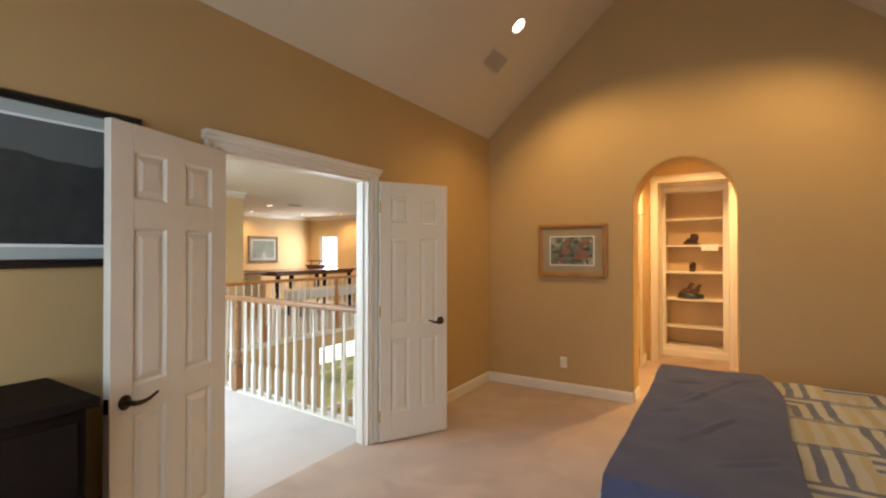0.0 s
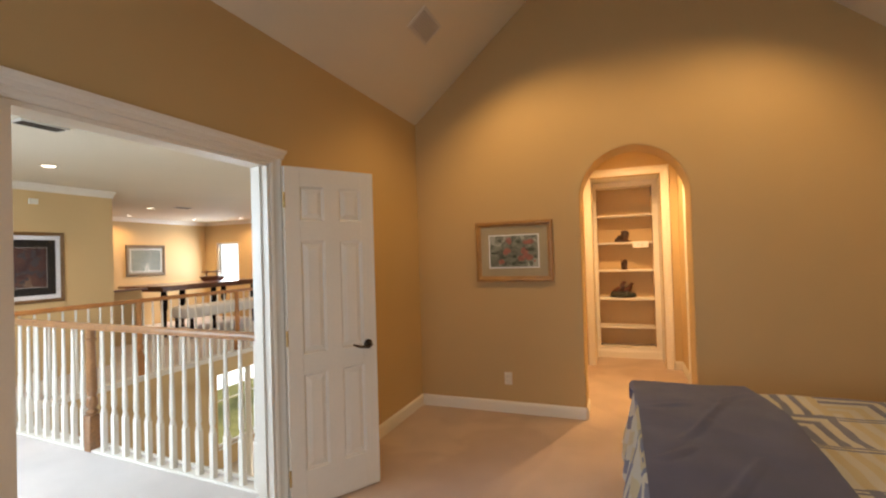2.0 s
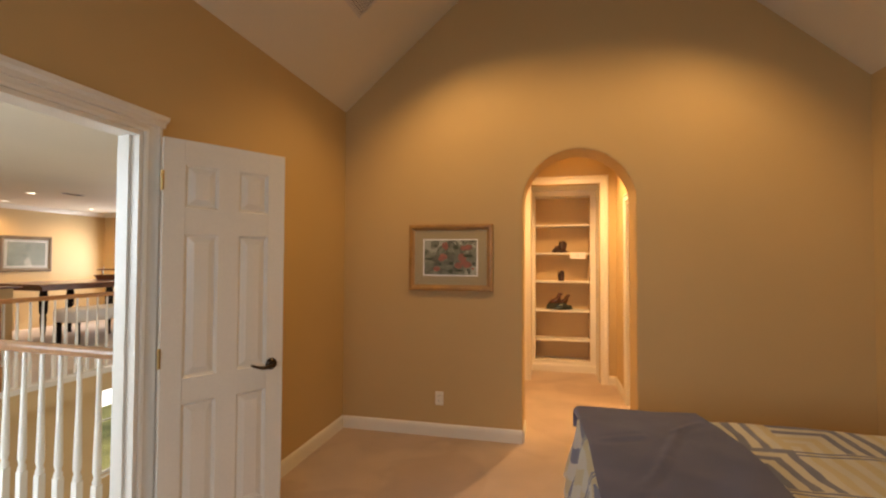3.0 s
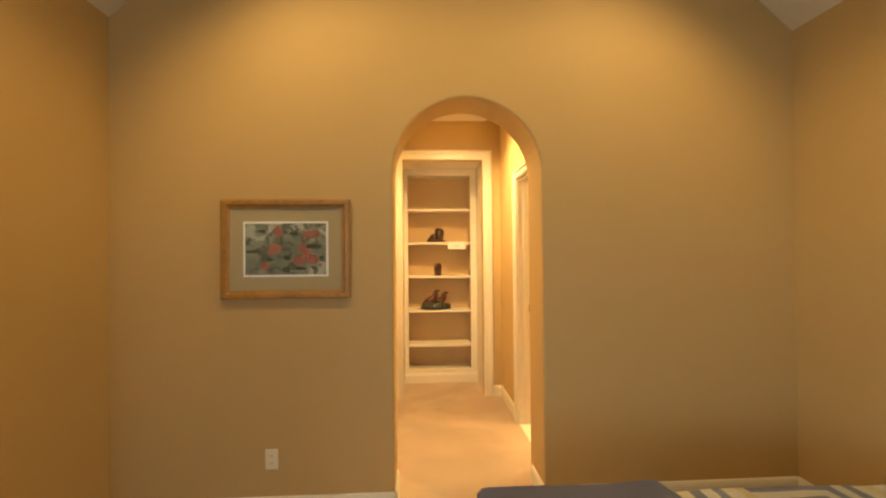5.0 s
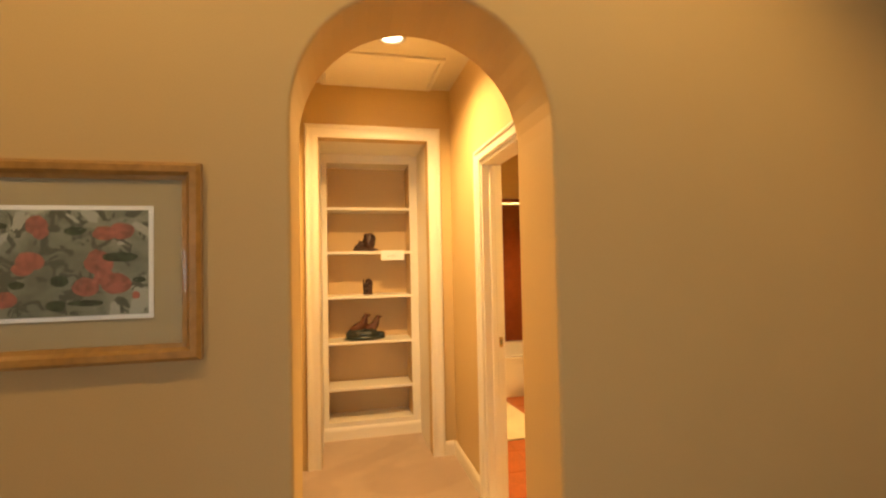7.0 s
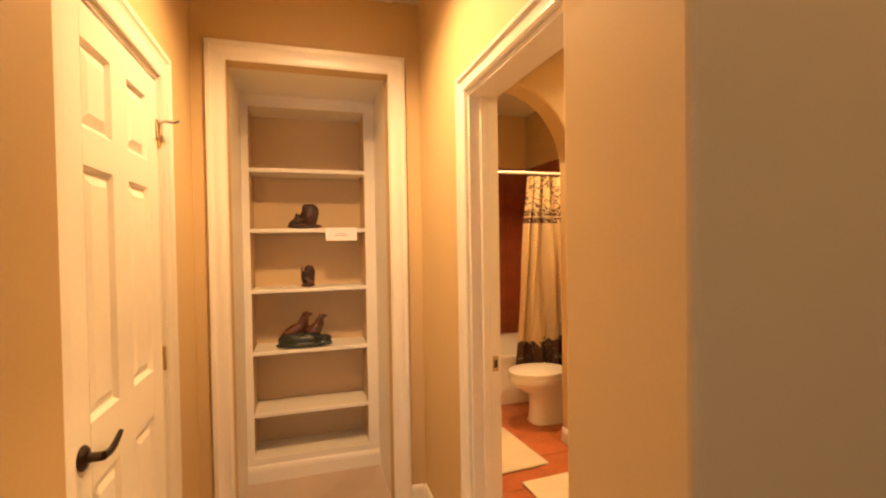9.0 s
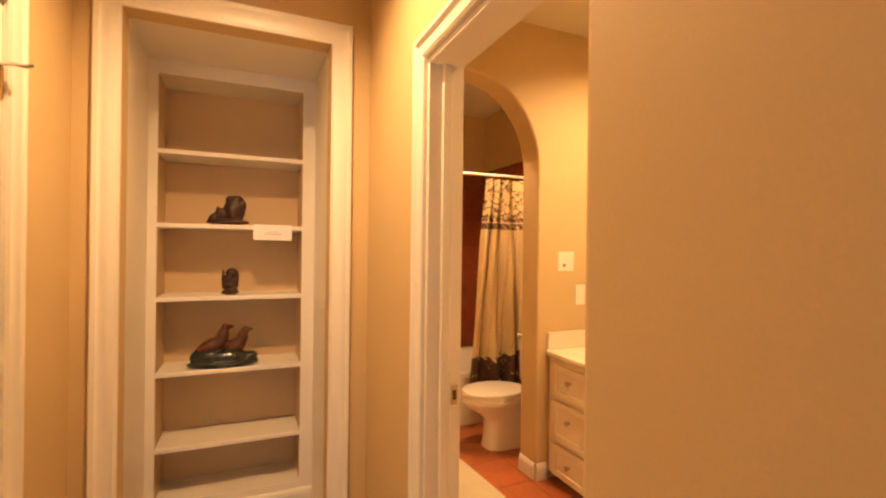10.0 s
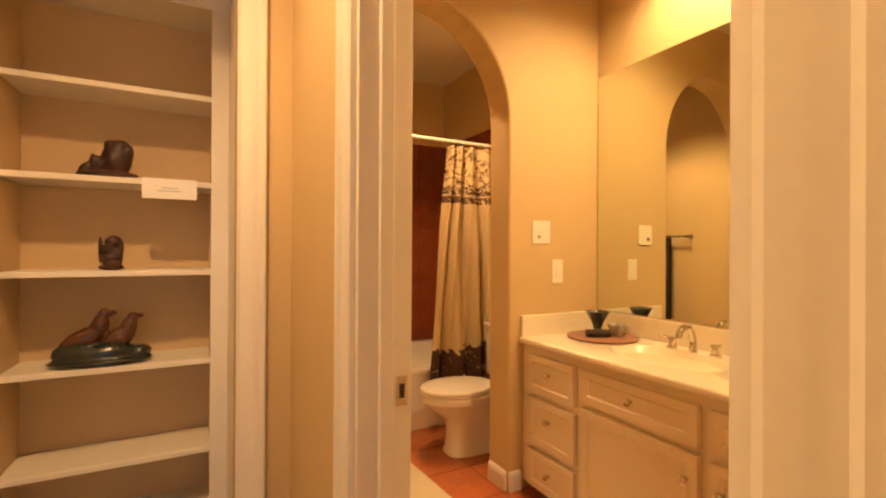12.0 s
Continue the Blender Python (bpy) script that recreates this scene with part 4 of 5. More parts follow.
for z0, z1 in ((0.555, 0.752), (0.285, 0.527), (0.062, 0.257)):
    front("drawer_front", 1.885, 2.225, z0, z1, 2.055, {0.555: 0.668, 0.285: 0.435}.get(z0, 0.168))
front("drawer_front", 1.285, 1.845, 0.600, 0.752, 1.567, 0.682)
front("door", 1.285, 1.845, 0.062, 0.575, 1.328, 0.480)
front("drawer_front", 0.685, 1.245, 0.600, 0.752, 0.965, 0.682)
front("door", 0.685, 1.245, 0.062, 0.575, 1.20, 0.480)

top = thing("countertop", pose(0, 0, 0), "cream cultured marble countertop with a moulded basin", "countertop")
BXC, BYC, BRX, BRY = 4.085, 1.62, 0.185, 0.27
bm = bmesh.new()
n = 40
ring = []
for i in range(n):
    a = 2 * math.pi * i / n
    ring.append((math.cos(a), math.sin(a)))
Y0, Y1, X0, X1 = VY0, VY1, 3.795, BX1 - 0.001
outer_ring = []
for cx, sx in ring:
    tx = (X1 - BXC) / cx if cx > 1e-6 else (X0 - BXC) / cx if cx < -1e-6 else 1e9
    ty = (Y1 - BYC) / sx if sx > 1e-6 else (Y0 - BYC) / sx if sx < -1e-6 else 1e9
    k = min(tx, ty)
    outer_ring.append(bm.verts.new((BXC + cx * k, BYC + sx * k, CT)))
rings = [outer_ring]
for f, dz in ((1.0, 0.0), (0.96, -0.008), (0.86, -0.06), (0.65, -0.105), (0.3, -0.125)):
    rings.append([bm.verts.new((BXC + cx * BRX * f, BYC + sx * BRY * f, CT + dz)) for cx, sx in ring])
for a, b in zip(rings, rings[1:]):
    for i in range(n):
        bm.faces.new((a[i], a[(i + 1) % n], b[(i + 1) % n], b[i]))
bm.faces.new(rings[-1])
for yc, sgn in ((Y0, -1), (Y1, 1)):
    for xc in (X0, X1):
        a = min((v for v in outer_ring if abs(v.co.x - xc) < 1e-4), key=lambda v: abs(v.co.y - yc))
        b = min((v for v in outer_ring if abs(v.co.y - yc) < 1e-4), key=lambda v: abs(v.co.x - xc))
        c = bm.verts.new((xc, yc, CT))
        if a is not b:
            bm.faces.new((a, b, c))
bmesh.ops.recalc_face_normals(bm, faces=bm.faces)
slab = part("slab", bm, MARBLE, top, "", True)
part("front_edge", boxed(X0 - 0.012, X0 + 0.025, Y0, Y1, CT - 0.034, CT - 0.0005, 0.010, 3), MARBLE, top, "", True)
part("underside", boxed(X0 + 0.025, 3.86, Y0, Y1, CT - 0.034, CT - 0.02), MARBLE, top)
part("backsplash", boxed(BX1 - 0.022, BX1 - 0.001, Y0, Y1, CT, CT + 0.112, 0.004, 2), MARBLE, top)
part("side_splash", boxed(X0, BX1 - 0.0225, Y1 - 0.020, Y1, CT, CT + 0.112, 0.004, 2), MARBLE, top)

mir = tagged(part("wall_mirror", boxed(BX1 - 0.006, BX1 - 0.0005, 0.66, SY - 0.008, CT + 0.118, 2.325), MIRROR), "large frameless wall mirror over the vanity", "mirror")

fa = thing("faucet", pose(4.275, BYC, CT), "polished nickel widespread faucet", "faucet")
arc = [(0.0, 0, 0.0), (0.0, 0, 0.05), (-0.006, 0, 0.085), (-0.03, 0, 0.115), (-0.065, 0, 0.120), (-0.095, 0, 0.100), (-0.105, 0, 0.075)]
part("spout", tube(arc, 0.012, 14, None, [0.019, 0.016, 0.014, 0.0135, 0.0135, 0.014, 0.015]), NICKEL, fa, "", True)
for y in (-0.105, 0.105):
    h = part("handle", lathe([(0.026, 0), (0.026, 0.008), (0.016, 0.014), (0.015, 0.034), (0.021, 0.042), (0.019, 0.052), (0, 0.056)], 18, pose(0, y, 0)), NICKEL, fa, "", True)
    part("lever", tube([(0, y, 0.046), (-0.02, y + 0.02 * (1 if y > 0 else -1), 0.055), (-0.045, y + 0.05 * (1 if y > 0 else -1), 0.064)], 0.005), NICKEL, h, "", True)

tr = tagged(part("round_tray", lathe([(0.15, 0), (0.178, 0.004), (0.181, 0.012), (0.173, 0.014), (0.0, 0.012)], 44, pose(4.155, 2.05, CT)), PLUM_TRAY, None, "", True), "round terracotta-brown tray on the countertop", "tray")
tagged(part("vase", lathe([(0.028, 0), (0.024, 0.01), (0.022, 0.03), (0.034, 0.065), (0.062, 0.115), (0.066, 0.120), (0.062, 0.121), (0.03, 0.07), (0.0, 0.05)], 28, pose(4.19, 2.115, CT + 0.0135)), CELADON, None, "", True), "dark green flared ceramic vase on the tray", "vase")
tagged(part("cup", lathe([(0.022, 0), (0.022, 0.006), (0.034, 0.022), (0.044, 0.050), (0.045, 0.056), (0.042, 0.056), (0.03, 0.026), (0.0, 0.012)], 24, pose(4.235, 2.02, CT + 0.0135) @ Matrix.Diagonal((1.15, 1.15, 1.05, 1))), BLUEWHITE, None, "", True), "small blue and white patterned cup on the tray", "cup")
bm = tube([(4.055, 2.065, CT + 0.034), (4.11, 2.035, CT + 0.034), (4.165, 2.005, CT + 0.034)], 0.020, 14, None, [0.020, 0.021, 0.019])
tagged(part("rolled_cloth", bm, CLOTH_DARK, None, "", True), "rolled dark brown cloth on the tray", "cloth")


def switch(x, z, w, h, label, rockers):
    s = thing("light_switch", pose(x, SY, z), label, "switch")
    part("cover_plate", boxed(-w / 2, w / 2, -0.006, -0.0002, -h / 2, h / 2, 0.003, 2), PLASTIC, s)
    for dx in rockers:
        part("rocker", boxed(dx - 0.016, dx + 0.016, -0.010, -0.006, -0.034, 0.034, 0.002, 1), PLASTIC, s)


switch(3.936, 1.392, 0.125, 0.128, "ivory blank timer plate on the bathroom wall", ())
kn = thing("timer_knob", pose(3.916, SY - 0.006, 1.366), "small nickel timer knob on the switch plate", "knob")
part("dial", lathe([(0.010, 0), (0.010, 0.008), (0.007, 0.010), (0, 0.010)], 16, pose(0, 0, 0, 90, 0, 0)), NICKEL, kn, "", True)
switch(4.055, 1.172, 0.078, 0.132, "ivory outlet plate beside the mirror", (0,))

# toilet
to = thing("toilet", pose(3.475, 2.845, 0), "white porcelain two-piece toilet with lid closed", "toilet")


def loft(sections, n=28):
    """Stacked ovals: (centre x, half length, half width, z, squareness)."""
    bm = bmesh.new()
    rings = []
    for cx, a, b, z, p in sections:
        row = []
        for i in range(n):
            t = 2 * math.pi * i / n
            c, s = math.cos(t), math.sin(t)
            row.append(bm.verts.new((cx + a * math.copysign(abs(c) ** p, c), b * math.copysign(abs(s) ** p, s), z)))
        rings.append(row)
    for r, q in zip(rings, rings[1:]):
        for i in range(n):
            bm.faces.new((r[i], r[(i + 1) % n], q[(i + 1) % n], q[i]))
    bm.faces.new(rings[0][::-1]), bm.faces.new(rings[-1])
    return bm


part("bowl", loft([(0.385, 0.215, 0.112, 0.0, 0.6), (0.385, 0.215, 0.112, 0.015, 0.6), (0.385, 0.205, 0.105, 0.03, 0.6), (0.38, 0.196, 0.100, 0.12, 0.65), (0.375, 0.196, 0.102, 0.20, 0.7), (0.345, 0.212, 0.124, 0.25, 0.85), (0.275, 0.238, 0.165, 0.315, 1), (0.258, 0.250, 0.183, 0.345, 1), (0.255, 0.254, 0.187, 0.352, 1), (0.255, 0.254, 0.187, 0.38, 1), (0.255, 0.245, 0.180, 0.388, 1)]), PORCELAIN, to, "", True)
part("rear_deck", boxed(0.40, 0.66, -0.11, 0.11, 0.20, 0.385, 0.02, 3), PORCELAIN, to, "", True)
part("seat", loft([(0.25, 0.245, 0.182, 0.389, 1), (0.25, 0.25, 0.187, 0.396, 1), (0.25, 0.248, 0.185, 0.406, 1)]), PORCELAIN, to, "", True)
part("lid", loft([(0.25, 0.245, 0.183, 0.408, 1), (0.25, 0.252, 0.189, 0.414, 1), (0.25, 0.248, 0.185, 0.428, 1), (0.25, 0.20, 0.14, 0.434, 1)]), PORCELAIN, to, "", True)
part("tank", boxed(0.625, 0.83, -0.255, 0.255, 0.385, 0.735, 0.03, 3), PORCELAIN, to, "", True)
part("tank_lid", boxed(0.61, 0.845, -0.265, 0.265, 0.736, 0.772, 0.012, 3), PORCELAIN, to, "", True)
part("flush_lever", tube([(0.615, 0.15, 0.68), (0.60, 0.15, 0.68), (0.60, 0.08, 0.675)], 0.006), NICKEL, to, "", True)
# tub, rod, curtain, tile
tub = thing("bathtub", pose(0, 0, 0), "white alcove bathtub behind the toilet", "bathtub")
TF, TR = 3.27, 0.43
part("apron", boxed(BX0, BX1, TF, TF + 0.03, 0, TR - 0.02, 0.006, 2), PORCELAIN, tub)
bm = bmesh.new()
a0, a1, b0, b1 = BX0, BX1, TF - 0.01, TY
outer_v = [bm.verts.new((a0, b0, TR)), bm.verts.new((a1, b0, TR)), bm.verts.new((a1, b1, TR)), bm.verts.new((a0, b1, TR))]
prev = outer_v
for ins, dz in ((0.07, 0.0), (0.085, -0.02), (0.14, -0.28), (0.20, -0.30)):
    cur = [bm.verts.new((a0 + ins, b0 + ins, TR + dz)), bm.verts.new((a1 - ins, b0 + ins, TR + dz)), bm.verts.new((a1 - ins, b1 - ins, TR + dz)), bm.verts.new((a0 + ins, b1 - ins, TR + dz))]
    for i in range(4):
        bm.faces.new((prev[i], prev[(i + 1) % 4], cur[(i + 1) % 4], cur[i]))
    prev = cur
bm.faces.new(prev)
low = [bm.verts.new((a0, b0, TR - 0.03)), bm.verts.new((a1, b0, TR - 0.03))]
bm.faces.new((outer_v[0], low[0], low[1], outer_v[1]))
bmesh.ops.recalc_face_normals(bm, faces=bm.faces)
part("basin", bm, PORCELAIN, tub)

rod = thing("curtain_rod", pose(0, 3.24, 2.09), "white shower curtain rod", "curtain rod")
part("bar", tube([(BX0, 0, 0), (BX1, 0, 0)], 0.0125, 14), WHITE, rod, "", True)
for x, s in ((BX0, 1), (BX1, -1)):
    part("flange", lathe([(0.03, 0), (0.03, 0.006), (0.018, 0.02), (0.0, 0.022)], 18, pose(x, 0, 0, 0, 90 * s, 0)), WHITE, rod, "", True)
bm = bmesh.new()
grid = []
for i in range(181):
    s = i / 180
    row = []
    for j in range(41):
        v = j / 40
        z = 2.06 - v * 1.74
        x0 = 3.855 - 0.175 * v ** 1.15
        x = x0 + (BX1 - 0.02 - x0) * s
        amp = 0.027 + 0.030 * v
        u = s + 0.035 * math.sin(5.1 * s + 2.3 * v) + 0.03 * v * math.sin(9.7 * s)
        y = 3.235 - 0.055 * v + amp * math.sin(2 * math.pi * (5.6 * u + 0.30 * math.sin(4.3 * s + v * 1.6))) + 0.45 * amp * math.sin(2 * math.pi * 11.3 * u + 2.6 * v) * (0.25 + 0.6 * v)
        row.append(bm.verts.new((x, y, z)))
    grid.append(row)
for i in range(180):
    for j in range(40):
        bm.faces.new((grid[i][j], grid[i + 1][j], grid[i + 1][j + 1], grid[i][j + 1]))
bmesh.ops.solidify(bm, geom=list(bm.faces), thickness=0.002)
cur = tagged(part("shower_curtain", bm, CURTAIN, None, "", True), "straw shower curtain with dark sketched border, drawn half open", "curtain")
for k in range(8):
    x = 3.87 + k * 0.068
    part("curtain_ring", tube([(x, 3.24 + 0.02 * math.cos(a), 2.08 + 0.03 * math.sin(a)) for a in [i * math.pi / 6 for i in range(13)]], 0.0022, 6), NICKEL, cur, "", True)

# bath mats
for name, m, w, h in (("bath_mat", pose(3.09, 2.62, 0.002, 0, 0, 4), 0.62, 0.95), ("bath_mat", pose(3.43, 1.66, 0.002, 0, 0, 3), 0.52, 0.72)):
    bm = bmesh.new()
    box(bm, -w / 2, w / 2, -h / 2, h / 2, 0, 0.014, 0.006, 2)
    ob = part(name, bm, RUG)
    ob.matrix_basis = m
    tagged(ob, "cream rectangular bath mat on the tile floor", "rug", "bath mats")

# towel bar with a dark towel on the wall by the toilet, seen in the mirror
tb = thing("towel_bar", pose(BX0, 3.03, 1.42), "nickel towel bar beside the tub", "towel bar")
part("bar", tube([(0.06, -0.215, 0), (0.06, 0.215, 0)], 0.008, 12), NICKEL, tb, "", True)
for y in (-0.215, 0.215):
    part("post", lathe([(0.022, 0), (0.02, 0.008), (0.009, 0.014), (0.009, 0.062), (0.013, 0.068), (0, 0.07)], 14, pose(0, y, 0, 0, 90, 0)), NICKEL, tb, "", True)
bm = bmesh.new()
grid = []
for i in range(25):
    y = 2.965 + 0.20 * i / 24
    row = []
    for j in range(31):
        t = j / 30
        arc_len = t * 1.5
        if arc_len < 0.74:
            p = (BX0 + 0.048 + 0.004 * math.sin(i * 0.9), 0.68 + arc_len)
        elif arc_len > 0.76:
            p = (BX0 + 0.072 + 0.005 * math.sin(i * 0.7 + 1), 1.42 - (arc_len - 0.76))
        else:
            p = (BX0 + 0.06, 1.4315)
        row.append(bm.verts.new((p[0], y, p[1])))
    grid.append(row)
for i in range(24):
    for j in range(30):
        bm.faces.new((grid[i][j], grid[i + 1][j], grid[i + 1][j + 1], grid[i][j + 1]))
bmesh.ops.solidify(bm, geom=list(bm.faces), thickness=0.006)
bmesh.ops.recalc_face_normals(bm, faces=bm.faces)
tagged(part("towel", bm, CLOTH_DARK, None, "", True), "dark brown towel hanging on the towel bar", "towel")

# The lamp at y 0.95 is added to brighten the room; none is known there.
for x, y in ((4.155, 1.60), (3.75, 0.95)):
    downlight(pose(x, y, BC), "lit recessed vanity light; the one nearer the door is an added fill")
    spot_lamp((x, y, BC - 0.03), (x, y, 0), 158, 150, 0.7, BATH_WARM, 0.06)
downlight(pose(3.55, 2.80, BC), "lit recessed light by the toilet")
spot_lamp((3.55, 2.80, BC - 0.03), (3.55, 2.80, 0), 255, 116, 0.5, HALL_WARM)


# ---- landing and foyer ----
LW, LC, LF, GX = -8.8, 2.56, -2.95, -4.0
FAR_Y = 5.3
pts = [(-0.12, -6.6, 0), (-0.12, -1.80, 0), (GX, -1.57, 0), (GX, FAR_Y, 0), (LW, FAR_Y, 0), (LW, -6.6, 0)]
# Paler than the bedroom carpet: the strong daylight's whitening is put into its colour.
structure("floor_4", prism(pts, (0, 0, -0.28)), material("daylight_paled_carpet", (0.68, 0.62, 0.58), 0.95, vary=0.1, scale=2.0, grain=400, bump=0.8, depth=0.006), "carpet of the landing gallery, daylight's whitening put into its pale colour", "floor")
structure("ceiling_4", boxed(LW - 0.12, -0.12, -6.72, FAR_Y + 0.12, LC, LC + 0.12), CEILING, "cream landing ceiling with recessed lights", "ceiling")
structure("wall_landing_far", boxed(LW - 0.12, LW, -6.6, FAR_Y + 0.12, -0.28, LC), PAINT_HALL, "warm yellow-tan far wall of the game room")
structure("wall_landing_picture", boxed(-5.32, -5.2, -3.6, 0.45, 0, LC), PAINT_HALL, "warm yellow-tan landing wall with pictures")
bm = bmesh.new()
for x0, x1, z0, z1 in ((LW, -4.1, 0, LC), (-0.7, -0.12, 0, LC), (-4.1, -0.7, 0, 0.85), (-4.1, -0.7, 2.45, LC)):
    box(bm, x0, x1, -3.72, -3.6, z0, z1)
structure("wall_landing_south", bm, PAINT_HALL, "tan end wall of the landing with a window")
# north wall over both storeys: game room window, tall foyer window
WX0, WX1, WZ0, WZ1 = -8.42, -7.62, 0.98, 2.0
FX0, FX1, FZ0, FZ1 = -3.6, -0.6, -1.2, 2.2
bm = bmesh.new()
for x0, x1, z0, z1 in ((LW, WX0, -0.28, LC), (WX0, WX1, -0.28, WZ0), (WX0, WX1, WZ1, LC), (WX1, FX0, -0.28, LC), (-6.32, FX0, LF, -0.28), (FX0, FX1, LF, FZ0), (FX0, FX1, FZ1, LC), (FX1, 0.0, LF, LC)):
    box(bm, x0, x1, FAR_Y, FAR_Y + 0.12, z0, z1)
structure("wall_landing_north", bm, PAINT_HALL, "tan foyer wall with windows")


def window(name, x0, x1, z0, z1, y, cols, rows, label):
    w = thing(name, pose(0, 0, 0), label, "window", kind="structure")
    bm = bmesh.new()
    for a, b, c, d in ((x0, x0 + 0.05, z0, z1), (x1 - 0.05, x1, z0, z1), (x0 + 0.05, x1 - 0.05, z1 - 0.05, z1), (x0 + 0.05, x1 - 0.05, z0, z0 + 0.05)):
        box(bm, a, b, y + 0.03, y + 0.09, c, d)
    part("window_frame", bm, WHITE, w)
    part("window_sill", boxed(x0 - 0.05, x1 + 0.05, y - 0.05, y - 0.002, z0 - 0.03, z0, 0.005, 2), WHITE, w)
    for i in range(1, cols):
        x = x0 + (x1 - x0) * i / cols
        part("mullion", boxed(x - 0.012, x + 0.012, y + 0.045, y + 0.075, z0 + 0.05, z1 - 0.05), WHITE, w)
    for i in range(1, rows):
        z = z0 + (z1 - z0) * i / rows
        part("glazing_bar", boxed(x0 + 0.05, x1 - 0.05, y + 0.048, y + 0.072, z - 0.012, z + 0.012), WHITE, w)
    pane = part("pane", boxed(x0 + 0.05, x1 - 0.05, y + 0.058, y + 0.062, z0 + 0.05, z1 - 0.05), GLASS, w)
    pane.visible_shadow = False
    return w


window("window_1", WX0, WX1, WZ0, WZ1, FAR_Y, 1, 1, "bright white-framed window of the game room")
window("window_2", FX0, FX1, FZ0, FZ1, FAR_Y, 3, 3, "tall white-framed foyer window")
window("window_5", -4.1, -0.7, 0.85, 2.45, -3.72, 3, 1, "white-framed landing window")
w3 = window("window_3", 0.75, 2.45, 0.9, 2.25, 0, 2, 1, "white-framed bedroom window")
w3.matrix_basis = pose(0, -5.6, 0) @ Matrix.Translation((0, -0.12, 0))
# lower storey: tan wall under the gallery, floor, wall with a garden window
structure("wall_foyer_west", boxed(GX - 0.30, GX - 0.18, -1.7, 1.35, LF, -0.28), PAINT_HALL, "tan foyer wall under the gallery")
structure("wall_foyer_south", boxed(GX - 0.2, -0.12, -1.95, -1.83, LF, -0.28), PAINT_HALL, "tan foyer wall under the landing")
structure("wall_foyer_east", boxed(-0.12, 0.0, -1.9, FAR_Y, LF, EAVE), PAINT_HALL, "tan wall between the foyer and the bedroom").location = (-0.125, 0, 0)
structure("floor_5", boxed(-6.32, -0.12, -1.9, FAR_Y + 0.1, LF - 0.2, LF), material("foyer_stone", (0.50, 0.42, 0.30), 0.3, vary=0.12, scale=2, grain=20, coat=0.2), "pale stone foyer floor", "floor")
bm = bmesh.new()
LX, GY0, GY1, GZ0, GZ1 = -6.2, 1.95, 4.9, -2.5, -0.55
for y0, y1, z0, z1 in ((1.35, GY0, LF, -0.28), (GY1, FAR_Y, LF, -0.28), (GY0, GY1, LF, GZ0), (GY0, GY1, GZ1, -0.28)):
    box(bm, LX - 0.12, LX, y0, y1, z0, z1)
structure("wall_foyer_garden", bm, PAINT_HALL, "tan lower wall with a garden window")
w4 = window("window_4", -GY1, -GY0, GZ0, GZ1, 0, 2, 2, "white-framed lower garden window")
w4.matrix_basis = Matrix.Translation((LX, 0, 0)) @ Matrix.Rotation(radians(90), 4, "Z") @ Matrix.Diagonal((-1, 1, 1, 1))
structure("ground", boxed(-60, 60, -60, 60, LF - 0.6, LF - 0.25), GRASS, "sunlit lawn round the house", "ground")

structure("column", lathe([(0.085, LF), (0.085, LF + 0.1), (0.065, LF + 0.13), (0.062, LF + 0.4), (0.055, -0.46), (0.07, -0.43), (0.07, -0.41), (0.058, -0.39), (0.08, -0.33), (0.08, -0.281)], 20), WHITE, "white column under the gallery", "column", True).location = (-4.9, 2.73, 0)

# Added glowing sheets that stand in for the overexposed daylight in two windows.
DAYGLOW = glow("bright_outdoor_glow", (0.95, 0.98, 1.0), 2.2)
structure("backdrop", boxed(-9.05, -9.0, -2, 14, -2.2, -0.3), DAYGLOW, "added glowing white sheet for the overexposed view outside the lower window", "backdrop")
structure("backdrop", boxed(-9.6, -6.6, 6.6, 6.65, 0.3, 3), DAYGLOW, "plain bright sky beyond the window", "backdrop")

# fascia and nosing of the gallery edges
structure("trim", boxed(GX, GX + 0.02, -1.55, FAR_Y, -0.28, -0.05), PAINT_HALL, "tan fascia under the gallery edge", "trim")
structure("trim", boxed(GX - 0.01, GX + 0.035, -1.55, FAR_Y, -0.05, 0.02, 0.006, 2), WHITE, "white nosing along the gallery edge", "trim")
ANG = math.degrees(math.atan2(-0.235, 4.05))
bm = boxed(-4.0, -0.02, 0.0, 0.02, -0.28, 0.015)
ob = structure("trim", bm, WHITE, "white fascia along the landing edge", "trim")
ob.matrix_basis = pose(-0.10, -1.795, 0, 0, 0, ANG)

# crown along the landing walls
CROWN = [(0, 0), (0, 0.02), (0.03, 0.035), (0.06, 0.07), (0.075, 0.09), (0.09, 0.09), (0.09, 0)]


def crown(p, q, inward):
    p, q, w = Vector((*p, LC)), Vector((*q, LC)), Vector((*inward, 0))
    bm = bmesh.new()
    rows = [[bm.verts.new(s + w * pr + Vector((0, 0, h - 0.09))) for h, pr in CROWN] for s in (p, q)]
    m = len(CROWN)
    for j in range(m):
        bm.faces.new((rows[0][j], rows[0][(j + 1) % m], rows[1][(j + 1) % m], rows[1][j]))
    bm.faces.new(rows[0]), bm.faces.new(rows[1][::-1])
    bmesh.ops.recalc_face_normals(bm, faces=bm.faces)
    structure("trim", bm, WHITE, "white crown moulding under the landing ceiling", "trim")


crown((LW, 0.33), (LW, FAR_Y), (1, 0))
crown((LW, FAR_Y), (-0.3, FAR_Y), (0, -1))
crown((-5.2, -3.6), (-5.2, 0.45), (1, 0))

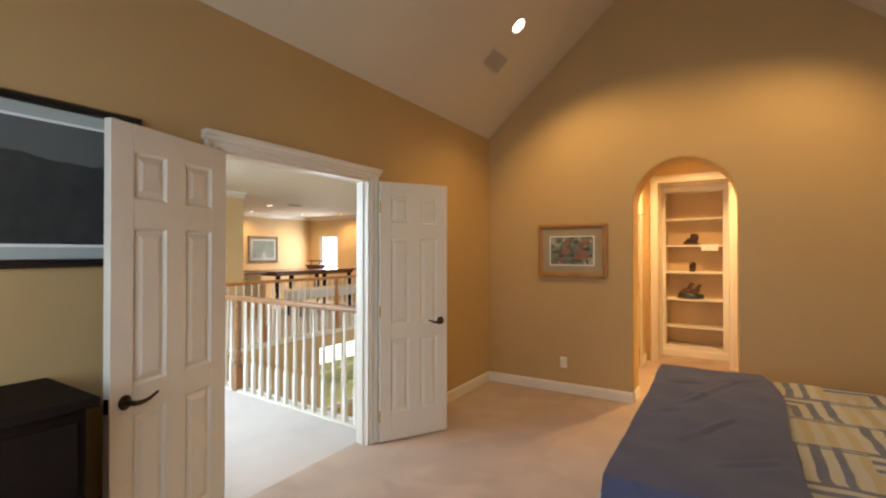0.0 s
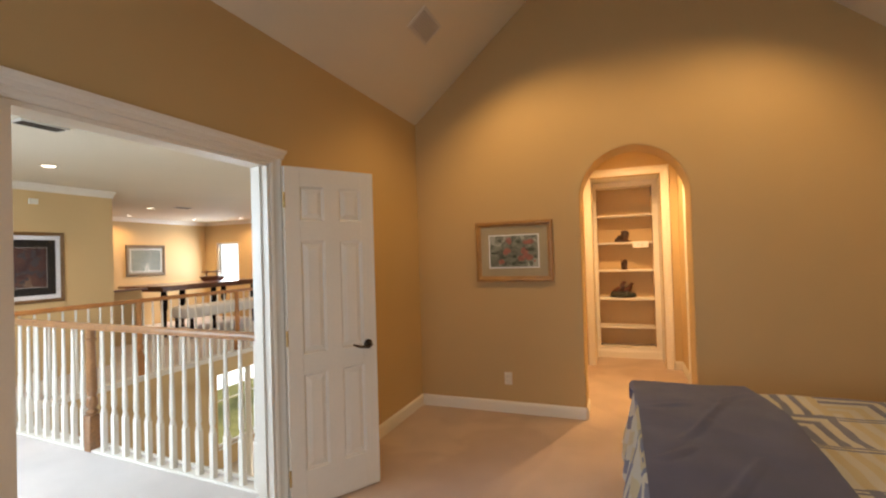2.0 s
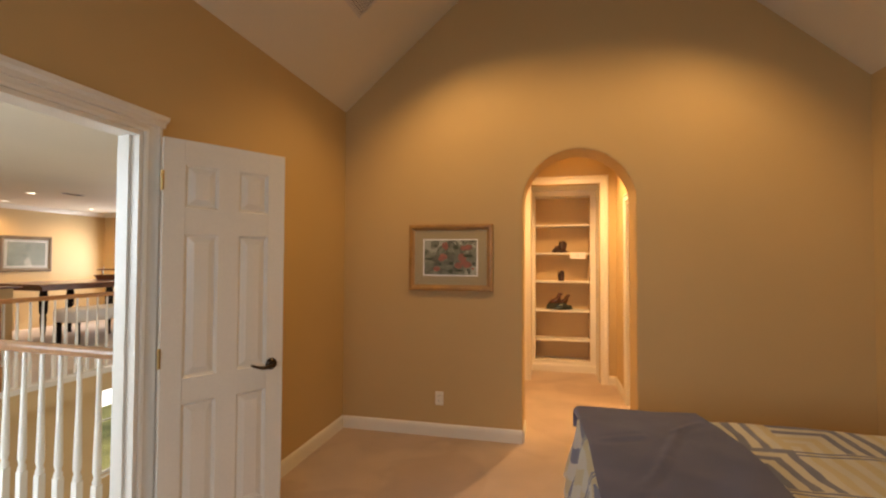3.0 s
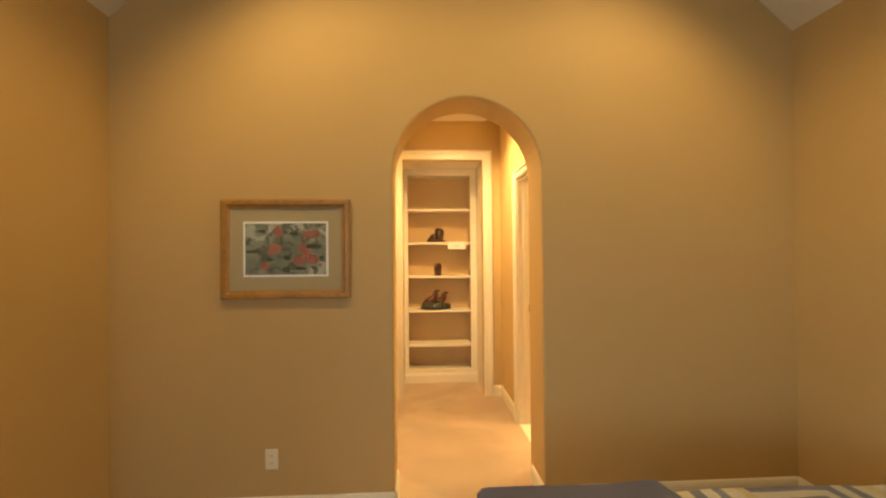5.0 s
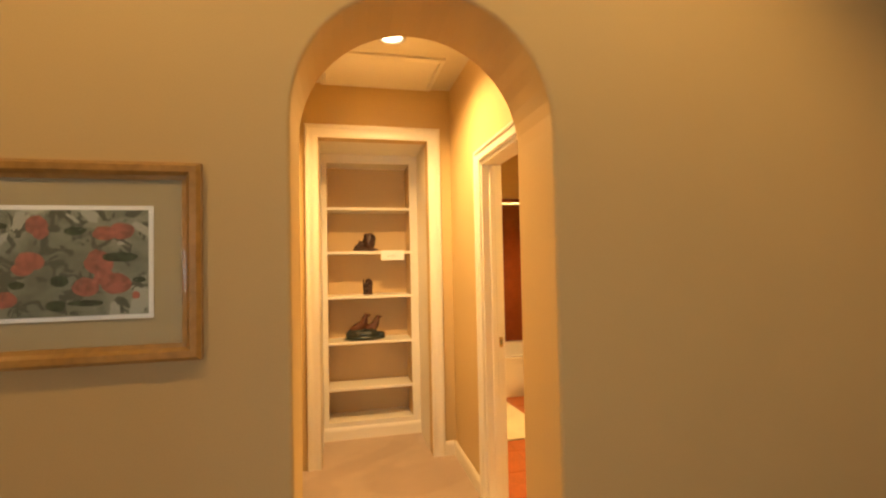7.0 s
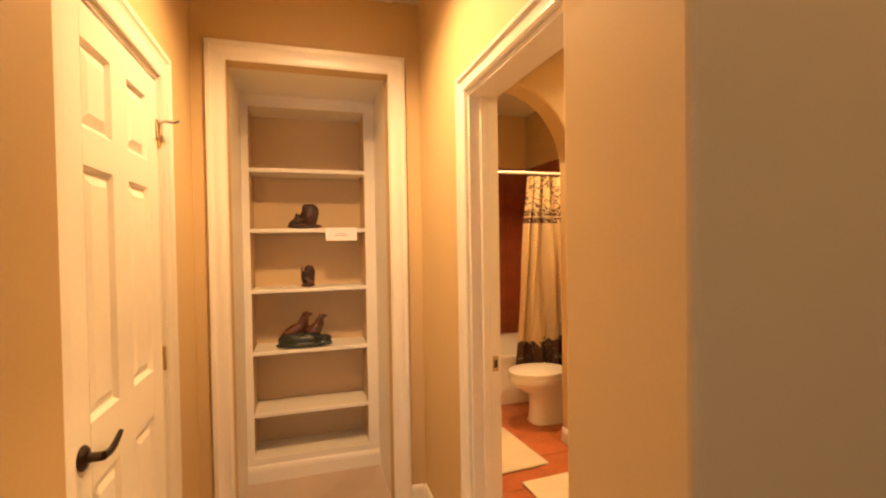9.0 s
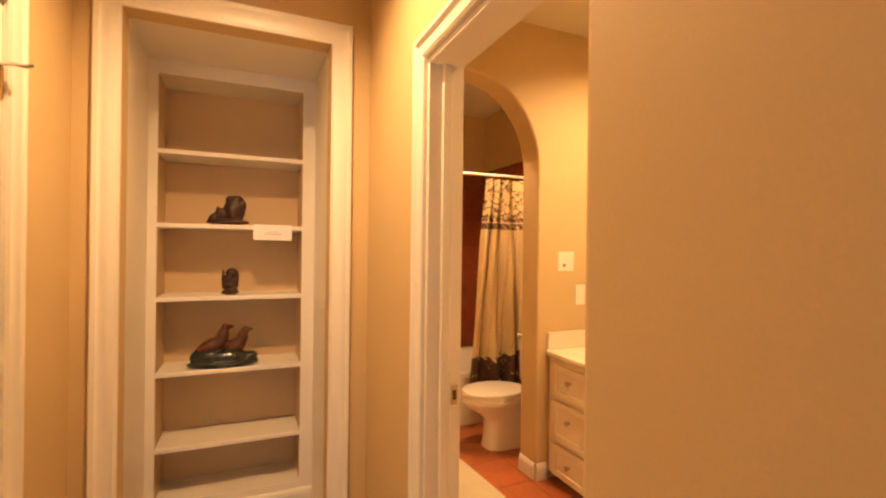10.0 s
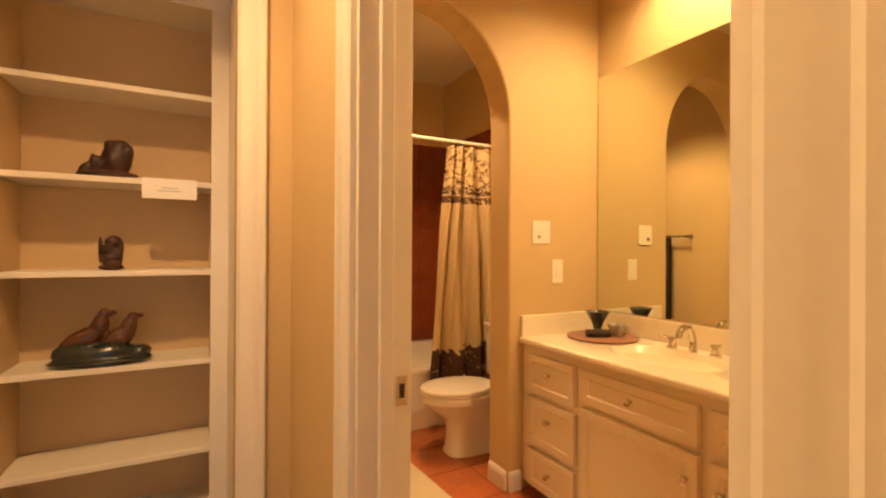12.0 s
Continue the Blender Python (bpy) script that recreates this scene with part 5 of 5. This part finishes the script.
# ---- railings ----
bal_profile = [(0.0, 0.30), (0.016, 0.30), (0.021, 0.32), (0.013, 0.345), (0.020, 0.37), (0.0195, 0.42), (0.015, 0.62), (0.012, 0.80), (0.011, 0.90), (0.014, 0.905), (0.011, 0.915), (0.011, 0.965)]


def baluster_mesh():
    bm = bmesh.new()
    box(bm, -0.019, 0.019, -0.019, 0.019, 0, 0.305, 0.003, 1)
    lathe(bal_profile, 10, None, bm)
    return bm


def newel_mesh():
    bm = bmesh.new()
    box(bm, -0.042, 0.042, -0.042, 0.042, 0, 0.285, 0.005, 1)
    lathe([(0.034, 0.285), (0.042, 0.30), (0.042, 0.315), (0.027, 0.33), (0.040, 0.355), (0.043, 0.385), (0.036, 0.42), (0.028, 0.435), (0.036, 0.45), (0.038, 0.50), (0.036, 0.62), (0.031, 0.80), (0.029, 0.86), (0.038, 0.875), (0.038, 0.89), (0.030, 0.90), (0.034, 0.93), (0.034, 0.965)], 18, None, bm)
    return bm


RAIL = [(-0.030, 0), (-0.034, 0.02), (-0.030, 0.036), (-0.018, 0.048), (0, 0.052), (0.018, 0.048), (0.030, 0.036), (0.034, 0.02), (0.030, 0)]


def railing(m, length, newels, label, step=0.135, first=0.06, wood=None):
    wood = wood or RAILWOOD
    r = thing("railing", m, label, "railing")
    bm = prism([(0, a, 0.965 + b) for a, b in RAIL], (length, 0, 0))
    part("handrail", bm, wood, r, "stained wooden handrail", True)
    part("base_rail", boxed(0, length, -0.035, 0.035, 0.0, 0.018, 0.004, 1), WHITE, r)
    b0 = n0 = None
    for x in newels:
        if n0 is None:
            n0 = part("newel_post", newel_mesh(), wood, r, "stained turned newel post", True)
            n0.location = (x, 0, 0)
        else:
            again(n0, pose(x, 0, 0), r)
    x = first
    while x < length:
        if all(abs(x - k) > 0.06 for k in newels):
            if b0 is None:
                b0 = part("baluster", baluster_mesh(), WHITE, r, "white turned baluster", True)
                b0.location = (x, 0, 0.016)
            else:
                again(b0, pose(x, 0, 0.016), r)
        x += step
    return r


railing(pose(-0.14, -1.885, 0, 0, 0, 180 + ANG), 3.85, (1.97,), "landing railing with white balusters and stained handrail")
ORANGEWOOD = material("orange_stained_wood", (0.40, 0.17, 0.05), 0.4, vary=0.2, scale=6, grain=40, bump=0.1, coat=0.2)
railing(pose(GX - 0.07, -1.60, 0, 0, 0, 90), FAR_Y + 1.58, (1.62, 3.28, 5.0), "gallery railing across the foyer with white balusters and orange-stained handrail", wood=ORANGEWOOD)

# ---- game room things ----
picture("framed_picture", pose(LW + 0.002, 3.09, 1.19, 0, 0, 90), 0.98, 0.74, 0.075, 0.03, material("grey_brown_frame", (0.16, 0.12, 0.075), 0.5, vary=0.2), MATGREY, ART_SEA, 0.05, "grey-brown framed seascape print", 0.006)
picture("framed_picture", pose(-5.198, -1.13, 1.01, 0, 0, 90), 0.92, 0.92, 0.045, 0.03, material("bronze_frame", (0.20, 0.11, 0.045), 0.4, 0.3, vary=0.2), PAPER, ART_RED, 0.16, "bronze-framed red and dark print with pale and black mats", 0.004, BLACKFRAME, (), 0.105)
hw = structure("half_wall", boxed(-6.75, -6.63, 0.9, 1.9, 0, 0.985), PAINT_HALL, "tan half wall", "wall")
structure("half_wall_cap", boxed(-6.80, -6.58, 0.80, 2.0, 0.985, 1.02, 0.006, 2), TABLEWOOD, "stained wooden cap on the half wall", "trim")
tab = thing("bar_table", pose(-7.1, 2.15, 0), "long dark mahogany table with turned legs", "table")
part("tabletop", boxed(-0.62, 0.62, 0.03, 2.75, 0.99, 1.03, 0.010, 2), TABLEWOOD, tab)
part("apron", boxed(-0.55, 0.55, 0.12, 2.66, 0.915, 0.988, 0.006, 2), TABLEWOOD, tab)
leg0 = None
for x in (-0.48, 0.48):
    for y in (0.2, 1.4, 2.58):
        if leg0 is None:
            leg0 = part("leg", lathe([(0.03, 0), (0.045, 0.02), (0.03, 0.06), (0.035, 0.2), (0.05, 0.45), (0.035, 0.5), (0.06, 0.55), (0.065, 0.75), (0.05, 0.92)], 14), DARKWOOD, tab, "", True)
            leg0.location = (x, y, 0)
        else:
            again(leg0, pose(x, y, 0), tab)
bench = thing("bench", pose(-6.2, 2.35, 0), "white upholstered bench along the dark table", "bench")
part("seat", boxed(-0.25, 0.25, 0.0, 2.3, 0.38, 0.61, 0.06, 3), WHITECLOTH, bench, "", True)
for y in (0.1, 2.2):
    for x in (-0.2, 0.2):
        part("leg", boxed(x - 0.025, x + 0.025, y - 0.025, y + 0.025, 0, 0.382), DARKWOOD, bench)
sh = thing("model_ship", pose(-7.3, 4.15, 1.03, 0, 0, 60) @ Matrix.Diagonal((1.3, 1.3, 1.3, 1)), "small dark wooden model on the table", "ornament")
part("hull", loft([(0, 0.17, 0.05, 0.0, 0.8), (0, 0.20, 0.06, 0.05, 0.8), (0, 0.22, 0.06, 0.08, 0.8)]), TABLEWOOD, sh, "", True)
for x in (-0.1, 0.08):
    part("post", tube([(x, 0, 0.07), (x, 0, 0.19)], 0.012), TABLEWOOD, sh)
part("roof", boxed(-0.17, 0.15, -0.05, 0.05, 0.15, 0.175, 0.005, 1), TABLEWOOD, sh)
det = thing("smoke_detector", pose(-5.199, -0.55, 2.33), "white wall chime box", "detector")
part("housing", boxed(0, 0.03, -0.05, 0.05, -0.035, 0.035, 0.006, 2), PLASTIC, det)
for x, y in ((-3.82, -1.11), (-6.65, 2.13), (-8.30, 2.84), (-8.05, 4.32), (-7.02, 4.80)):
    downlight(pose(x, y, LC), "lit recessed light in the landing ceiling")
    spot_lamp((x, y, LC - 0.03), (x, y, 0), 60 if x > -4 else 72, 155, 0.8, (1, 0.64, 0.32))
for x, y, label in ((-6.06, 2.36, "white ceiling vent over the gallery"), (-2.22, -2.03, "white ceiling vent over the landing")):
    v2 = thing("ceiling_vent", pose(x, y, LC), label, "vent")
    part("frame", boxed(-0.08, 0.08, -0.16, 0.16, -0.012, -0.0005, 0.003, 1), VENT, v2)
    for i in range(5):
        part("slat", boxed(-0.06 + i * 0.026, -0.045 + i * 0.026, -0.14, 0.14, -0.016, -0.012), SLOT, v2)

# ---- pieces: wall tiles round the tub, floor tiles ----
TILE_S = 0.295
for name, x0, n_across, turn in (("tile_panel_back", (BX0, TY - 0.012), 6, 0), ("tile_panel_east", (BX1 - 0.012, TY - 0.012), 3, 1)):
    backing = structure(name, boxed(BX0 if not turn else BX1 - 0.005, BX1, TY - 0.005 if not turn else TF + 0.01, TY, TR, 2.29) if not turn else boxed(BX1 - 0.005, BX1, TF + 0.01, TY - 0.006, TR, 2.29), TILEGROUT, "rust brown tiled tub surround", "tile")
    first = None
    for i in range(n_across):
        for j in range(7):
            z0 = TR + j * (2.29 - TR) / 7
            z1 = z0 + (2.29 - TR) / 7 - 0.003
            w = (BX1 - BX0) / 6 if not turn else (TY - TF - 0.02) / 3
            if first is None:
                bm = boxed(-w / 2 + 0.0015, w / 2 - 0.0015, -0.006, 0, 0, z1 - z0, 0.0015, 1)
                first = part("tile", bm, TILE, backing)
                ob = first
            else:
                ob = new("tile", first.data)
                ob.parent = backing
            if not turn:
                ob.matrix_basis = pose(BX0 + w * (i + 0.5), TY - 0.0055, z0)
            else:
                ob.matrix_basis = pose(BX1 - 0.0055, TY - 0.012 - w * (i + 0.5), z0, 0, 0, 90) @ pose(0, 0, 0, 0, 0, 180)
first = None
S = (BX1 - BX0) / 5
for i in range(5):
    for j in range(10):
        x, y = BX0 + S * (i + 0.5), 0.26 + S * (j + 0.5)
        if x + S / 2 > BX1 + 0.3 or y - S / 2 > TF:
            continue
        if first is None:
            first = part("floor_tile", boxed(-S / 2 + 0.003, S / 2 - 0.003, -S / 2 + 0.003, S / 2 - 0.003, -0.004, 0.0, 0.0015, 1), FLOORTILE, floor_bath)
            ob = first
        else:
            ob = new("floor_tile", first.data)
            ob.parent = floor_bath
        ob.location = (x, y, 0)
